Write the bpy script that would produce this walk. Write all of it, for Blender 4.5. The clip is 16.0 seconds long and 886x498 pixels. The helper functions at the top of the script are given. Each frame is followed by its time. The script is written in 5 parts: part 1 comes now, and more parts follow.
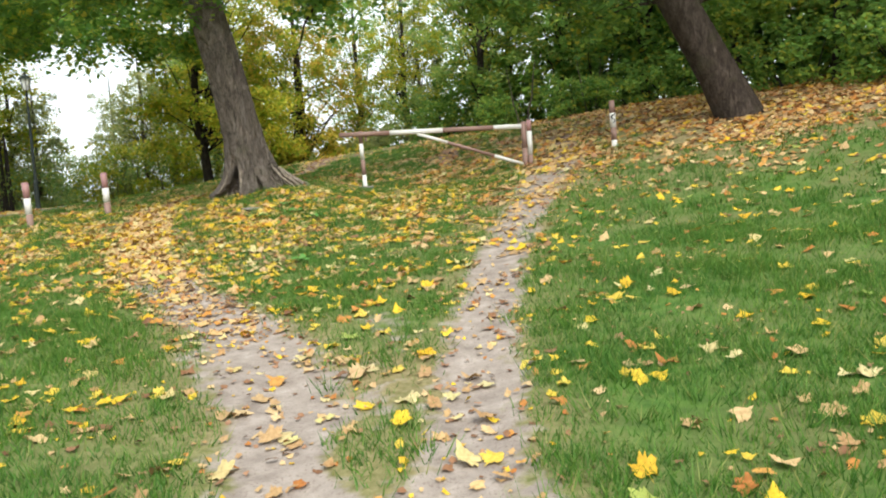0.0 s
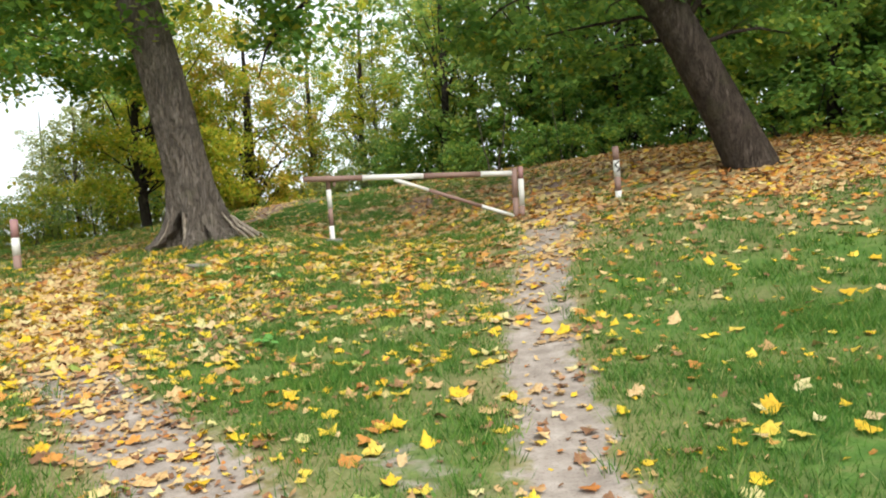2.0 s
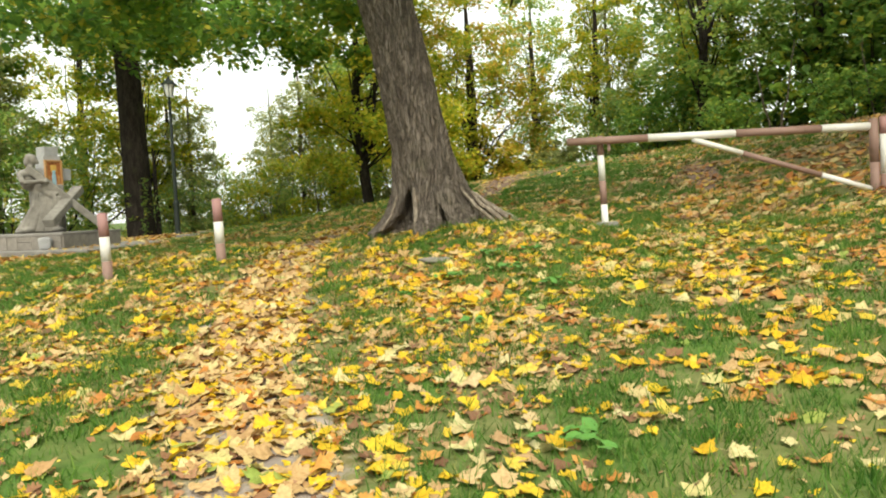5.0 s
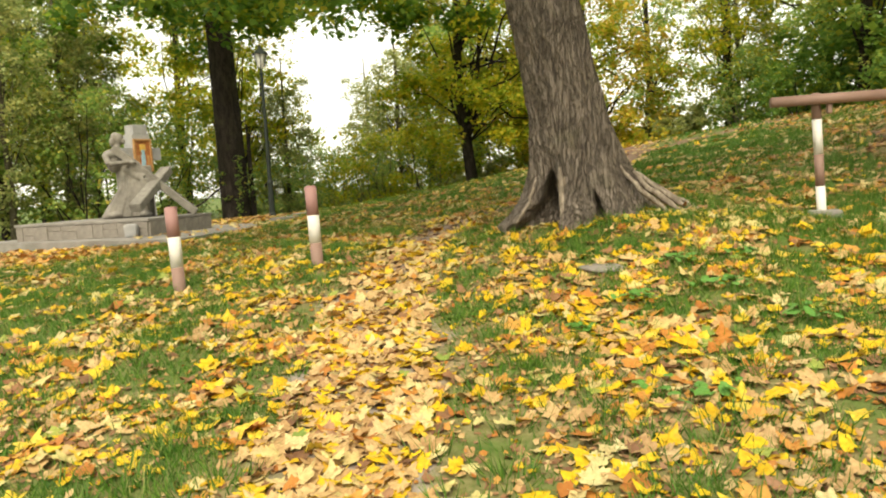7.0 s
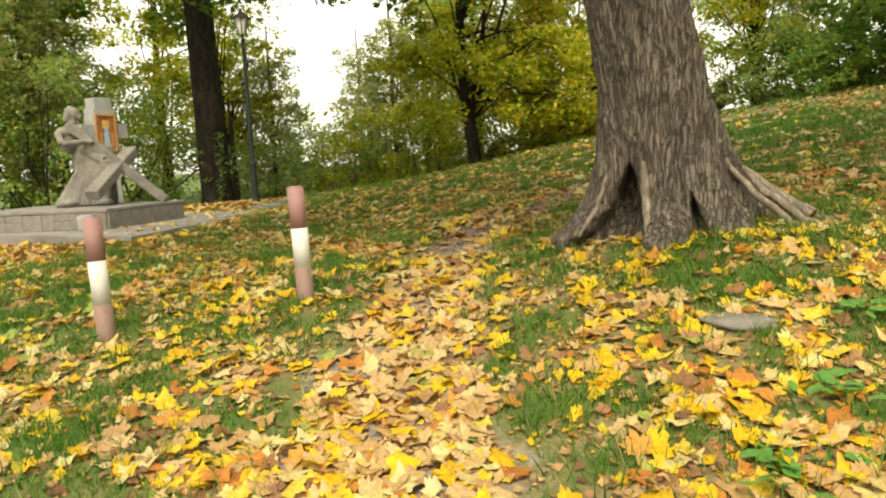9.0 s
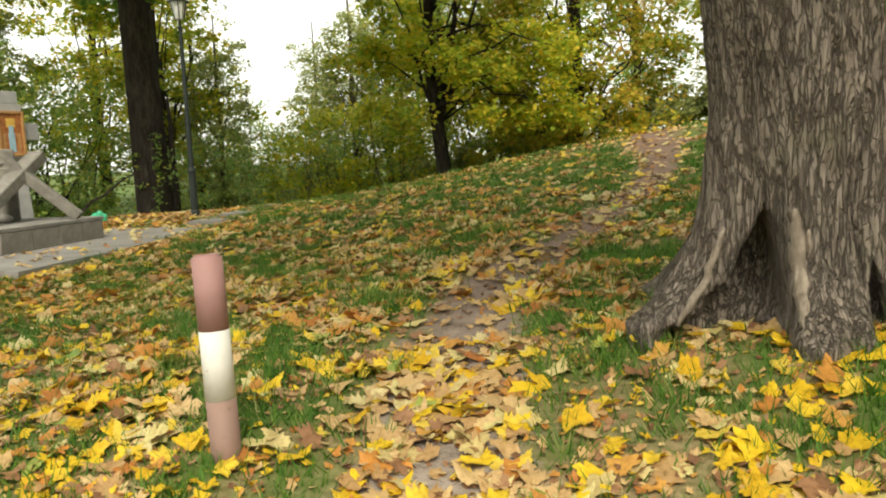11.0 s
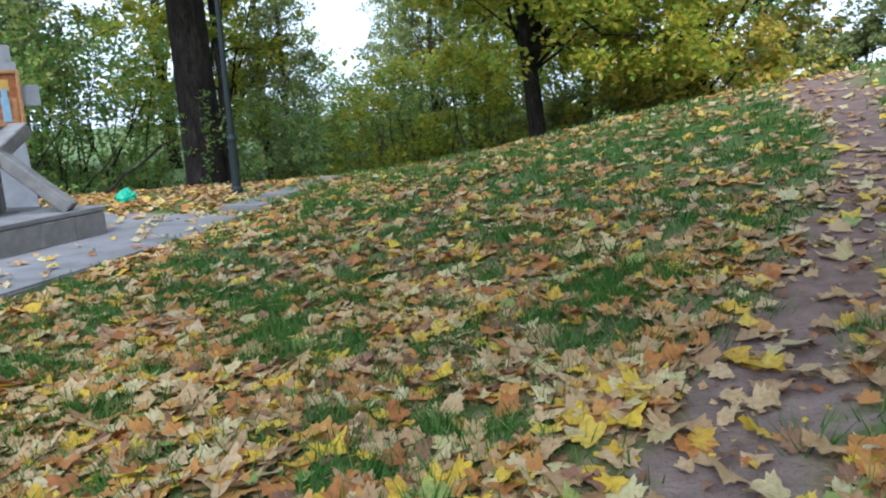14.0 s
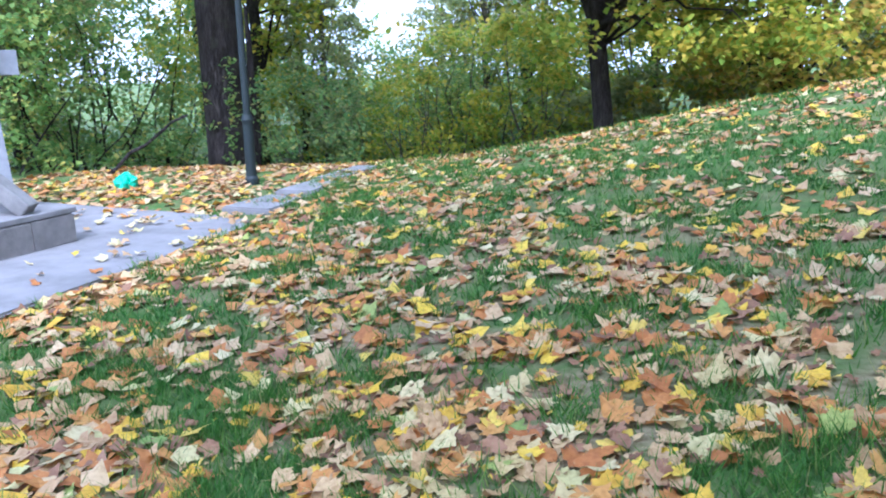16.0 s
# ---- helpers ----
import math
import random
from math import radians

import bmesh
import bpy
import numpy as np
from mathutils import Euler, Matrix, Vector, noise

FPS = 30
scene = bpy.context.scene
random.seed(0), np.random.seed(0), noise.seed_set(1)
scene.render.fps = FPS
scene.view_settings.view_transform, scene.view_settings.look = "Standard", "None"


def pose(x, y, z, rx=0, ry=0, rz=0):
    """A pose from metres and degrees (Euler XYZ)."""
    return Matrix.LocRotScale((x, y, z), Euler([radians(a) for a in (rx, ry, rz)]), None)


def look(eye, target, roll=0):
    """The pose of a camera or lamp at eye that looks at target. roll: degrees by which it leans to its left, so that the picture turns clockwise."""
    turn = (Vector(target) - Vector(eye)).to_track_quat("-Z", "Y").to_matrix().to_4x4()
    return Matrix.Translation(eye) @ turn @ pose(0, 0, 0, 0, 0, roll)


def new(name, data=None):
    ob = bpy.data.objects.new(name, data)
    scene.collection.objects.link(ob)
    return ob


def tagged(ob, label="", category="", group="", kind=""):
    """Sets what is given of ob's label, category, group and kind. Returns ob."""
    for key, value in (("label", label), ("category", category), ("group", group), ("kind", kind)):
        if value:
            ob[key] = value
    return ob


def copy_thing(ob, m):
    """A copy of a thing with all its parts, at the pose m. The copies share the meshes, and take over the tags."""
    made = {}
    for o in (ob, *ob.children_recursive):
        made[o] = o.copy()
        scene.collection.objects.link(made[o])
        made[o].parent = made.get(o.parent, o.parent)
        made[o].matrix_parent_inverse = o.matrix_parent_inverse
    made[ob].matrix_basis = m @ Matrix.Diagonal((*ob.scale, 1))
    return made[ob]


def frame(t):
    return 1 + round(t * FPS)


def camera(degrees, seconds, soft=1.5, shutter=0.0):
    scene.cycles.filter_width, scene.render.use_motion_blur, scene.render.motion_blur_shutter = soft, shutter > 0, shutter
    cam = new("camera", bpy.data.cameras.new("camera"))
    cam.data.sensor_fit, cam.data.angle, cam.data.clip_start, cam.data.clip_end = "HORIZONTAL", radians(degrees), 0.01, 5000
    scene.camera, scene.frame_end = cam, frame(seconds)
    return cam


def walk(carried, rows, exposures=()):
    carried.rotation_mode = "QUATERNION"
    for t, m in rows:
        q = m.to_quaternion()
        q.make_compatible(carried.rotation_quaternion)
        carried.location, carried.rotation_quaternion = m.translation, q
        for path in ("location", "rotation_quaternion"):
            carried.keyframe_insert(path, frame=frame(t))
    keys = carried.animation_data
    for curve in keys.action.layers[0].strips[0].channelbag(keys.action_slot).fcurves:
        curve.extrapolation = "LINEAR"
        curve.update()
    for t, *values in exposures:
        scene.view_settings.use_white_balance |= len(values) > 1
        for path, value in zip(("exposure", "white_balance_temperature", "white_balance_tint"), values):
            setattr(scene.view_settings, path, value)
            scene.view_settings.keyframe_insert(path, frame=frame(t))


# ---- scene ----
cam = camera(60.6, 16.0, 2.0)
METRES, EYE, TILT, LEAN, TURN = 19.0, 1.6, -5.0, 3.3, 0.0
ROWS = [
    (0.0, 0.0, 0.0, 0.0, 0.0, 0.0, -0.0),
    (0.5, -0.0102, 0.0282, 0.0051, -0.18, 1.29, -0.39),
    (1.0, -0.0186, 0.0591, 0.0087, -2.8, 2.7, -0.01),
    (1.5, -0.0252, 0.0901, 0.0132, -4.21, 3.9, -0.44),
    (2.0, -0.035, 0.1177, 0.0172, -4.25, 3.5, -0.47),
    (2.5, -0.0441, 0.1508, 0.0209, -0.79, 2.81, -0.17),
    (3.0, -0.057, 0.1808, 0.0252, 2.54, 2.07, -0.1),
    (3.5, -0.0621, 0.2118, 0.0285, 4.91, 2.28, 1.31),
    (4.0, -0.0731, 0.2433, 0.0313, 7.64, 2.01, 0.73),
    (4.5, -0.081, 0.2729, 0.0335, 8.03, 1.23, 0.35),
    (5.0, -0.0942, 0.3017, 0.0378, 11.35, 1.13, -1.57),
    (7.5, -0.1653, 0.4381, 0.0578, 18.58, -2.02, -0.95),
    (8.0, -0.1786, 0.4647, 0.0612, 18.22, -2.49, -0.46),
    (8.5, -0.1934, 0.4931, 0.0655, 18.51, -2.34, -0.93),
    (9.0, -0.208, 0.5189, 0.0706, 17.51, -2.97, -1.63),
    (9.5, -0.2179, 0.5507, 0.0739, 15.95, -3.2, -1.73),
    (10.0, -0.2326, 0.5791, 0.0779, 14.55, -2.83, -2.51),
    (12.5, -0.2896, 0.7195, 0.1035, 14.12, -4.04, -1.12),
    (13.0, -0.2965, 0.7487, 0.1067, 14.68, -4.95, -0.58),
    (13.5, -0.3093, 0.7764, 0.1101, 16.83, -6.0, -1.4),
    (14.0, -0.3197, 0.8063, 0.1147, 20.38, -7.05, -1.6),
    (14.5, -0.3331, 0.8344, 0.1184, 24.6, -8.4, -2.7),
    (15.0, -0.3446, 0.862, 0.1246, 23.78, -9.4, -3.1),
    (15.5, -0.352, 0.8893, 0.132, 23.29, -8.92, -3.05),
    (16.0, -0.3656, 0.9149, 0.1353, 23.94, -9.68, -3.8),
]
EXPOSURES = [(0.0, 0.38, 6500, 6), (3.5, 0.38, 6600, 5), (5.0, 0.4, 7300, 2), (7.5, 0.45, 8300, 5), (10.0, 0.35, 8300, 3), (12.5, 0.3, 5800, 8), (13.5, 0.34, 5300, 10), (14.5, 0.66, 4850, 18), (15.5, 1.2, 4600, 23), (16.0, 1.25, 4600, 23)]
walk(cam, [(t, pose(0, 0, EYE, TILT, LEAN, TURN) @ pose(METRES * x, METRES * y, METRES * z, 90 + pitch, roll, yaw)) for t, x, y, z, yaw, pitch, roll in ROWS], EXPOSURES)

# ---- world and light: thin bright cloud, soft sun from behind ----
SUN_EL, SUN_AZ = 51.0, 164.0
world = bpy.data.worlds.new("world")
scene.world = world
world.use_nodes = True
wn = world.node_tree
sky = wn.nodes.new("ShaderNodeTexSky")
sky.sky_type, sky.sun_disc = "NISHITA", False
sky.sun_elevation, sky.sun_rotation = radians(SUN_EL), radians(SUN_AZ)
sky.dust_density, sky.air_density = 4.0, 1.0
cloud = wn.nodes.new("ShaderNodeMix")
cloud.data_type = "RGBA"
cloud.inputs["Factor"].default_value = 0.72
cloud.inputs["B"].default_value = (9.5, 9.8, 10.2, 1)
wn.links.new(sky.outputs[0], cloud.inputs["A"])
back = wn.nodes["Background"]
back.inputs["Strength"].default_value = 0.15
wn.links.new(cloud.outputs["Result"], back.inputs["Color"])
sun = new("sun", bpy.data.lights.new("sun", "SUN"))
sun.data.energy, sun.data.angle, sun.data.color = 2.5, radians(30), (1.0, 0.95, 0.86)
a, e = radians(SUN_AZ), radians(SUN_EL)
sun.matrix_world = look((0, 0, 30), (-math.sin(a) * math.cos(e), -math.cos(a) * math.cos(e), 30 - math.sin(e)))

# ---- landform ----
PAVE = 1.39  # top of the terrace
LAND = [
    (0.091, 0.129, 0.054, 0.029, -0.42, -0.423, -0.214, -0.075),
    (0.239, 0.212, -0.075, 0.071, -0.346, -0.153, 0.041, 0.054),
    (0.47, 0.253, -0.021, 0.082, -0.277, -0.145, -0.039, 0.202),
    (0.567, 0.276, 0.267, 0.009, -0.363, -0.082, -0.111, 0.349),
    (0.11, -0.028, 0.104, 0.166, 0.143, 0.309, -0.173, 0.305),
    (0.177, 0.269, -0.124, -0.105, -0.288, 0.236, 0.028, 0.151),
    (0.228, 0.154, 0.176, 0.462, 0.094, 0.214, 0.148, 0.125),
    (-0.38, -0.452, -0.207, 0.234, 0.285, 0.05, -0.037, 0.033),
    (-0.451, -0.409, -0.623, -0.411, 0.023, -0.04, -0.08, -0.008),
]
SWELLS = [(-3.2, 16.2, 1.2, 0.246), (0, 17.6, 1.7, -0.329), (-6, 22.5, 1.8, -0.03), (4.6, 10.2, 1.6, -0.217), (-9.2, 19.6, 1.6, -0.197), (-12.5, 31, 2.2, -0.14), (-7, 15, 1, 0.052), (-6.5, 14.6, 0.8, 0.06), (-14.2, 24.5, 2.8, -0.07)]


def height(x, y):
    """Height of the ground: a tilted plain with broad swells and hollows on it."""
    x, y = np.asarray(x, float), np.asarray(y, float)
    z = 1.816 + 1.214 * 2 * np.tanh(x / 20) + 0.688 * 2.4 * np.tanh((y - 14) / 24)
    gx = [np.exp(-((x + 24 - 6 * i) / 5) ** 2 / 2) for i in range(8)]
    for j, row in enumerate(LAND):
        gy = np.exp(-((y + 2 - 5.5 * j) / 5) ** 2 / 2)
        for i, k in enumerate(row):
            z = z + k * gx[i] * gy
    for x0, y0, s, k in SWELLS:
        z = z + k * np.exp(-((x - x0) ** 2 + (y - y0) ** 2) / (2 * s * s))
    cut = 1 / ((1 + np.exp(np.clip((-18.3 - x) * 9, -40, 40))) * (1 + np.exp(np.clip((x + 12.55) * 9, -40, 40))) * (1 + np.exp(np.clip((19.9 - y) * 9, -40, 40))) * (1 + np.exp(np.clip((y - 24.9) * 9, -40, 40))))
    return z * (1 - cut) + np.minimum(z, PAVE - 0.06) * cut


# ---- small tools ----
def part(name, bm, material, parent=None, label="", smooth=False):
    """Link a bmesh as one mesh object, under parent if there is one."""
    me = bpy.data.meshes.new(name)
    bm.to_mesh(me)
    bm.free()
    if smooth:
        me.polygons.foreach_set("use_smooth", [True] * len(me.polygons))
    me.materials.append(material)
    ob = new(name, me)
    ob.parent = parent
    return tagged(ob, label)


def mesh_of(name, verts, faces, materials, index=None, smooth=False):
    """A mesh from arrays; faces is an integer array with the same corner count for all faces, or a list."""
    me = bpy.data.meshes.new(name)
    if isinstance(faces, np.ndarray):
        n, k = faces.shape
        me.vertices.add(len(verts))
        me.vertices.foreach_set("co", np.ascontiguousarray(verts, np.float32).ravel())
        me.loops.add(n * k)
        me.loops.foreach_set("vertex_index", faces.astype(np.int32).ravel())
        me.polygons.add(n)
        me.polygons.foreach_set("loop_start", np.arange(0, n * k, k, dtype=np.int32))
        me.update(calc_edges=True)
    else:
        me.from_pydata([tuple(v) for v in verts], [], faces)
        n = len(faces)
    for m in materials:
        me.materials.append(m)
    if index is not None:
        me.polygons.foreach_set("material_index", np.asarray(index, np.int32))
    if smooth:
        me.polygons.foreach_set("use_smooth", [True] * n)
    me.update()
    return me


def tube(verts, faces, points, radii, seg=8, wobble=0.0, rng=None):
    """Append a tapered tube along points to the lists verts and faces (quads)."""
    pts = [Vector(p) for p in points]
    base = len(verts)
    side = None
    for i, p in enumerate(pts):
        d = (pts[min(i + 1, len(pts) - 1)] - pts[max(i - 1, 0)]).normalized()
        if side is None:
            side = d.cross(Vector((0.3, 0.9, 0.2))).normalized()
        side = (side - d * side.dot(d)).normalized()
        up = d.cross(side)
        for k in range(seg):
            w = 2 * math.pi * k / seg
            r = radii[i] * (1 + (wobble * (rng.random() - 0.5) if rng else 0))
            verts.append(tuple(p + side * (math.cos(w) * r) + up * (math.sin(w) * r)))
    for i in range(len(pts) - 1):
        for k in range(seg):
            a0, a1 = base + i * seg + k, base + i * seg + (k + 1) % seg
            faces.append((a0, a1, a1 + seg, a0 + seg))
    last = base + (len(pts) - 1) * seg
    faces.append(tuple(last + k for k in range(seg)))
    faces.append(tuple(base + seg - 1 - k for k in range(seg)))


def box(bm, size, m, bevel=0.0):
    """Add a box of that size, at the pose m, to a bmesh; its base centre is the pose's origin."""
    r = bmesh.ops.create_cube(bm, size=1.0)
    vs = r["verts"]
    for v in vs:
        v.co = Vector((v.co.x * size[0], v.co.y * size[1], (v.co.z + 0.5) * size[2]))
    if bevel:
        es = list({ed for v in vs for ed in v.link_edges})
        res = bmesh.ops.bevel(bm, geom=es, offset=bevel, segments=2, affect="EDGES", profile=0.6)
        vs = list({v for f in res["faces"] for v in f.verts} | {v for v in vs if v.is_valid})
    for v in vs:
        v.co = m @ v.co
    return vs


def rod(bm, a, b, r0, r1=None, seg=16):
    """Add a closed round rod from a to b."""
    a, b = Vector(a), Vector(b)
    d = b - a
    m = Matrix.Translation((a + b) / 2) @ d.to_track_quat("Z", "Y").to_matrix().to_4x4()
    bmesh.ops.create_cone(bm, cap_ends=True, segments=seg, radius1=r0, radius2=r0 if r1 is None else r1, depth=d.length, matrix=m)


def ground_z(x, y):
    return float(height(x, y))


# ---- materials ----
class Mat:
    """A node material in the making."""

    def __init__(self, name, rough=0.8, spec=0.3, metal=0.0):
        self.m = bpy.data.materials.new(name)
        self.m.use_nodes = True
        self.t = self.m.node_tree
        self.b = self.t.nodes["Principled BSDF"]
        self.b.inputs["Roughness"].default_value = rough
        self.b.inputs["Specular IOR Level"].default_value = spec
        self.b.inputs["Metallic"].default_value = metal

    def node(self, kind):
        return self.t.nodes.new(kind)

    def attribute(self, name):
        n = self.node("ShaderNodeAttribute")
        n.attribute_name = name
        return n.outputs["Fac"]

    def wire(self, a, b):
        self.t.links.new(a, b)

    def coords(self, scale=(1, 1, 1), which="Object"):
        c = self.node("ShaderNodeTexCoord")
        mp = self.node("ShaderNodeMapping")
        mp.inputs["Scale"].default_value = scale
        self.wire(c.outputs[which], mp.inputs["Vector"])
        return mp.outputs[0]

    def noise(self, scale, detail=4, vec=None, rough=0.55):
        n = self.node("ShaderNodeTexNoise")
        n.inputs["Scale"].default_value, n.inputs["Detail"].default_value, n.inputs["Roughness"].default_value = scale, detail, rough
        if vec:
            self.wire(vec, n.inputs["Vector"])
        return n.outputs["Fac"]

    def ramp(self, fac, *stops):
        r = self.node("ShaderNodeValToRGB")
        while len(r.color_ramp.elements) < len(stops):
            r.color_ramp.elements.new(0.5)
        for el, (p, c) in zip(r.color_ramp.elements, stops):
            el.position, el.color = p, (*c, 1) if len(c) == 3 else c
        self.wire(fac, r.inputs[0])
        return r.outputs[0]

    def mix(self, fac, a, b, mode="MIX"):
        n = self.node("ShaderNodeMix")
        n.data_type, n.blend_type = "RGBA", mode
        for key, v in (("Factor", fac), ("A", a), ("B", b)):
            if isinstance(v, (int, float)):
                n.inputs[key].default_value = v
            elif isinstance(v, tuple):
                n.inputs[key].default_value = (*v, 1)
            else:
                self.wire(v, n.inputs[key])
        return n.outputs["Result"]

    def math(self, op, a, b=0.0):
        n = self.node("ShaderNodeMath")
        n.operation = op
        for i, v in enumerate((a, b)):
            if isinstance(v, (int, float)):
                n.inputs[i].default_value = v
            else:
                self.wire(v, n.inputs[i])
        return n.outputs[0]

    def color(self, c):
        if isinstance(c, tuple):
            self.b.inputs["Base Color"].default_value = (*c, 1)
        else:
            self.wire(c, self.b.inputs["Base Color"])

    def bump(self, h, strength=0.5, dist=0.02):
        n = self.node("ShaderNodeBump")
        n.inputs["Strength"].default_value, n.inputs["Distance"].default_value = strength, dist
        self.wire(h, n.inputs["Height"])
        self.wire(n.outputs[0], self.b.inputs["Normal"])


BLACK, WHITE = (0, 0, 0), (1, 1, 1)


def leaf_material(name, stops, through_leaf=0.35, rough=0.6, mottle=0.0):
    """Leaves: each one takes its own shade from the stops; light comes through them."""
    k = Mat(name, rough, 0.25)
    g = k.node("ShaderNodeNewGeometry")
    info = k.node("ShaderNodeObjectInfo")
    shade = k.math("FRACT", k.math("ADD", g.outputs["Random Per Island"], k.math("MULTIPLY", info.outputs["Random"], 0.13)))
    col = k.ramp(shade, *stops)
    patch = k.noise(0.45, 2, k.coords())
    col = k.mix(k.ramp(patch, (0.35, BLACK), (0.65, (0.55, 0.55, 0.55))), col, k.ramp(shade, *[(p, (c[0] * 1.25, c[1] * 1.12, c[2] * 0.8)) for p, c in stops]))
    col = k.mix(k.ramp(k.noise(38, 3, k.coords()), (0.42, BLACK), (0.7, (mottle, mottle, mottle))), col, k.mix(1.0, col, (0.55, 0.45, 0.36), "MULTIPLY"))
    k.color(col)
    tr = k.node("ShaderNodeBsdfTranslucent")
    k.wire(col, tr.inputs["Color"])
    mx = k.node("ShaderNodeMixShader")
    mx.inputs[0].default_value = through_leaf
    k.wire(k.b.outputs[0], mx.inputs[1])
    k.wire(tr.outputs[0], mx.inputs[2])
    k.wire(mx.outputs[0], k.t.nodes["Material Output"].inputs["Surface"])
    return k.m


GREEN = leaf_material("foliage_green", [(0.0, (0.10, 0.22, 0.055)), (0.5, (0.17, 0.34, 0.075)), (0.8, (0.26, 0.41, 0.075)), (1.0, (0.55, 0.50, 0.08))], 0.55)
DEEP = leaf_material("foliage_deep_green", [(0.0, (0.11, 0.23, 0.06)), (0.6, (0.19, 0.34, 0.08)), (0.88, (0.30, 0.42, 0.085)), (1.0, (0.5, 0.45, 0.07))], 0.62)
LIME = leaf_material("foliage_yellow_green", [(0.0, (0.20, 0.32, 0.04)), (0.4, (0.35, 0.44, 0.055)), (0.75, (0.54, 0.51, 0.06)), (1.0, (0.68, 0.52, 0.07))], 0.55)
GOLD = leaf_material("foliage_gold", [(0.0, (0.18, 0.29, 0.04)), (0.4, (0.38, 0.40, 0.055)), (0.75, (0.60, 0.46, 0.075)), (1.0, (0.56, 0.35, 0.10))], 0.5)
MIXED = leaf_material("foliage_hazel_green", [(0.0, (0.15, 0.28, 0.09)), (0.5, (0.26, 0.40, 0.13)), (0.85, (0.40, 0.46, 0.15)), (1.0, (0.56, 0.48, 0.13))], 0.6)
LIGHT = leaf_material("foliage_light_green", [(0.0, (0.16, 0.30, 0.08)), (0.5, (0.27, 0.42, 0.12)), (0.85, (0.40, 0.48, 0.13)), (1.0, (0.58, 0.50, 0.12))], 0.6)
PALE = leaf_material("foliage_grey_green", [(0.0, (0.24, 0.32, 0.13)), (0.6, (0.40, 0.46, 0.21)), (1.0, (0.55, 0.52, 0.22))], 0.55)

LITTER = [
    leaf_material("leaf_yellow", [(0.0, (0.58, 0.37, 0.03)), (0.6, (0.70, 0.51, 0.04)), (1.0, (0.64, 0.50, 0.10))], 0.15, 0.5, 0.6),
    leaf_material("leaf_tan", [(0.0, (0.38, 0.24, 0.12)), (0.6, (0.50, 0.35, 0.18)), (1.0, (0.58, 0.44, 0.25))], 0.1, 0.65, 0.6),
    leaf_material("leaf_orange", [(0.0, (0.36, 0.14, 0.04)), (0.6, (0.50, 0.23, 0.06)), (1.0, (0.55, 0.32, 0.09))], 0.1, 0.6, 0.6),
    leaf_material("leaf_cream", [(0.0, (0.50, 0.41, 0.19)), (0.6, (0.60, 0.53, 0.30)), (1.0, (0.53, 0.50, 0.22))], 0.12, 0.6, 0.6),
    leaf_material("leaf_brown", [(0.0, (0.16, 0.085, 0.05)), (0.6, (0.26, 0.14, 0.08)), (1.0, (0.34, 0.20, 0.125))], 0.05, 0.7, 0.6),
    leaf_material("leaf_green", [(0.0, (0.18, 0.28, 0.07)), (1.0, (0.36, 0.42, 0.11))], 0.15, 0.55, 0.6),
]
BLADE = leaf_material("grass_blade", [(0.0, (0.037, 0.112, 0.019)), (0.5, (0.076, 0.195, 0.029)), (0.85, (0.13, 0.26, 0.045)), (1.0, (0.31, 0.31, 0.12))], 0.35, 0.5)
WEED = leaf_material("weed_leaf", [(0.0, (0.07, 0.22, 0.05)), (1.0, (0.14, 0.33, 0.08))], 0.25, 0.5)


def ground_material():
    k = Mat("turf_and_soil", 0.95, 0.15)
    v = k.coords()
    dirt = k.attribute("dirt")
    dry = k.attribute("dry")
    grain = k.noise(55, 5, v)
    broad = k.noise(1.3, 4, v)
    turf = k.ramp(k.noise(9, 5, v), (0.3, (0.045, 0.10, 0.02)), (0.55, (0.08, 0.155, 0.03)), (0.75, (0.14, 0.165, 0.055)))
    turf = k.mix(k.math("MULTIPLY", k.ramp(broad, (0.42, BLACK), (0.62, WHITE)), 0.5), turf, (0.17, 0.155, 0.07))
    straw = k.ramp(k.noise(22, 5, v), (0.35, (0.19, 0.14, 0.07)), (0.65, (0.36, 0.27, 0.16)))
    turf = k.mix(dry, turf, straw)
    soil = k.ramp(k.noise(6, 6, v), (0.3, (0.22, 0.185, 0.16)), (0.55, (0.32, 0.275, 0.24)), (0.75, (0.41, 0.36, 0.32)))
    soil = k.mix(k.ramp(grain, (0.55, BLACK), (0.7, (0.6, 0.6, 0.6))), soil, (0.14, 0.10, 0.075))
    worn = k.attribute("upper")
    soil = k.mix(worn, soil, k.mix(1.0, soil, (0.74, 0.58, 0.52), "MULTIPLY"))
    edge = k.math("ADD", dirt, k.math("MULTIPLY", k.math("SUBTRACT", k.noise(7, 5, v), 0.5), 0.9))
    k.color(k.mix(k.ramp(edge, (0.42, BLACK), (0.62, WHITE)), turf, soil))
    k.bump(k.math("ADD", k.noise(30, 6, v), k.math("MULTIPLY", grain, 0.4)), 0.7, 0.02)
    return k.m


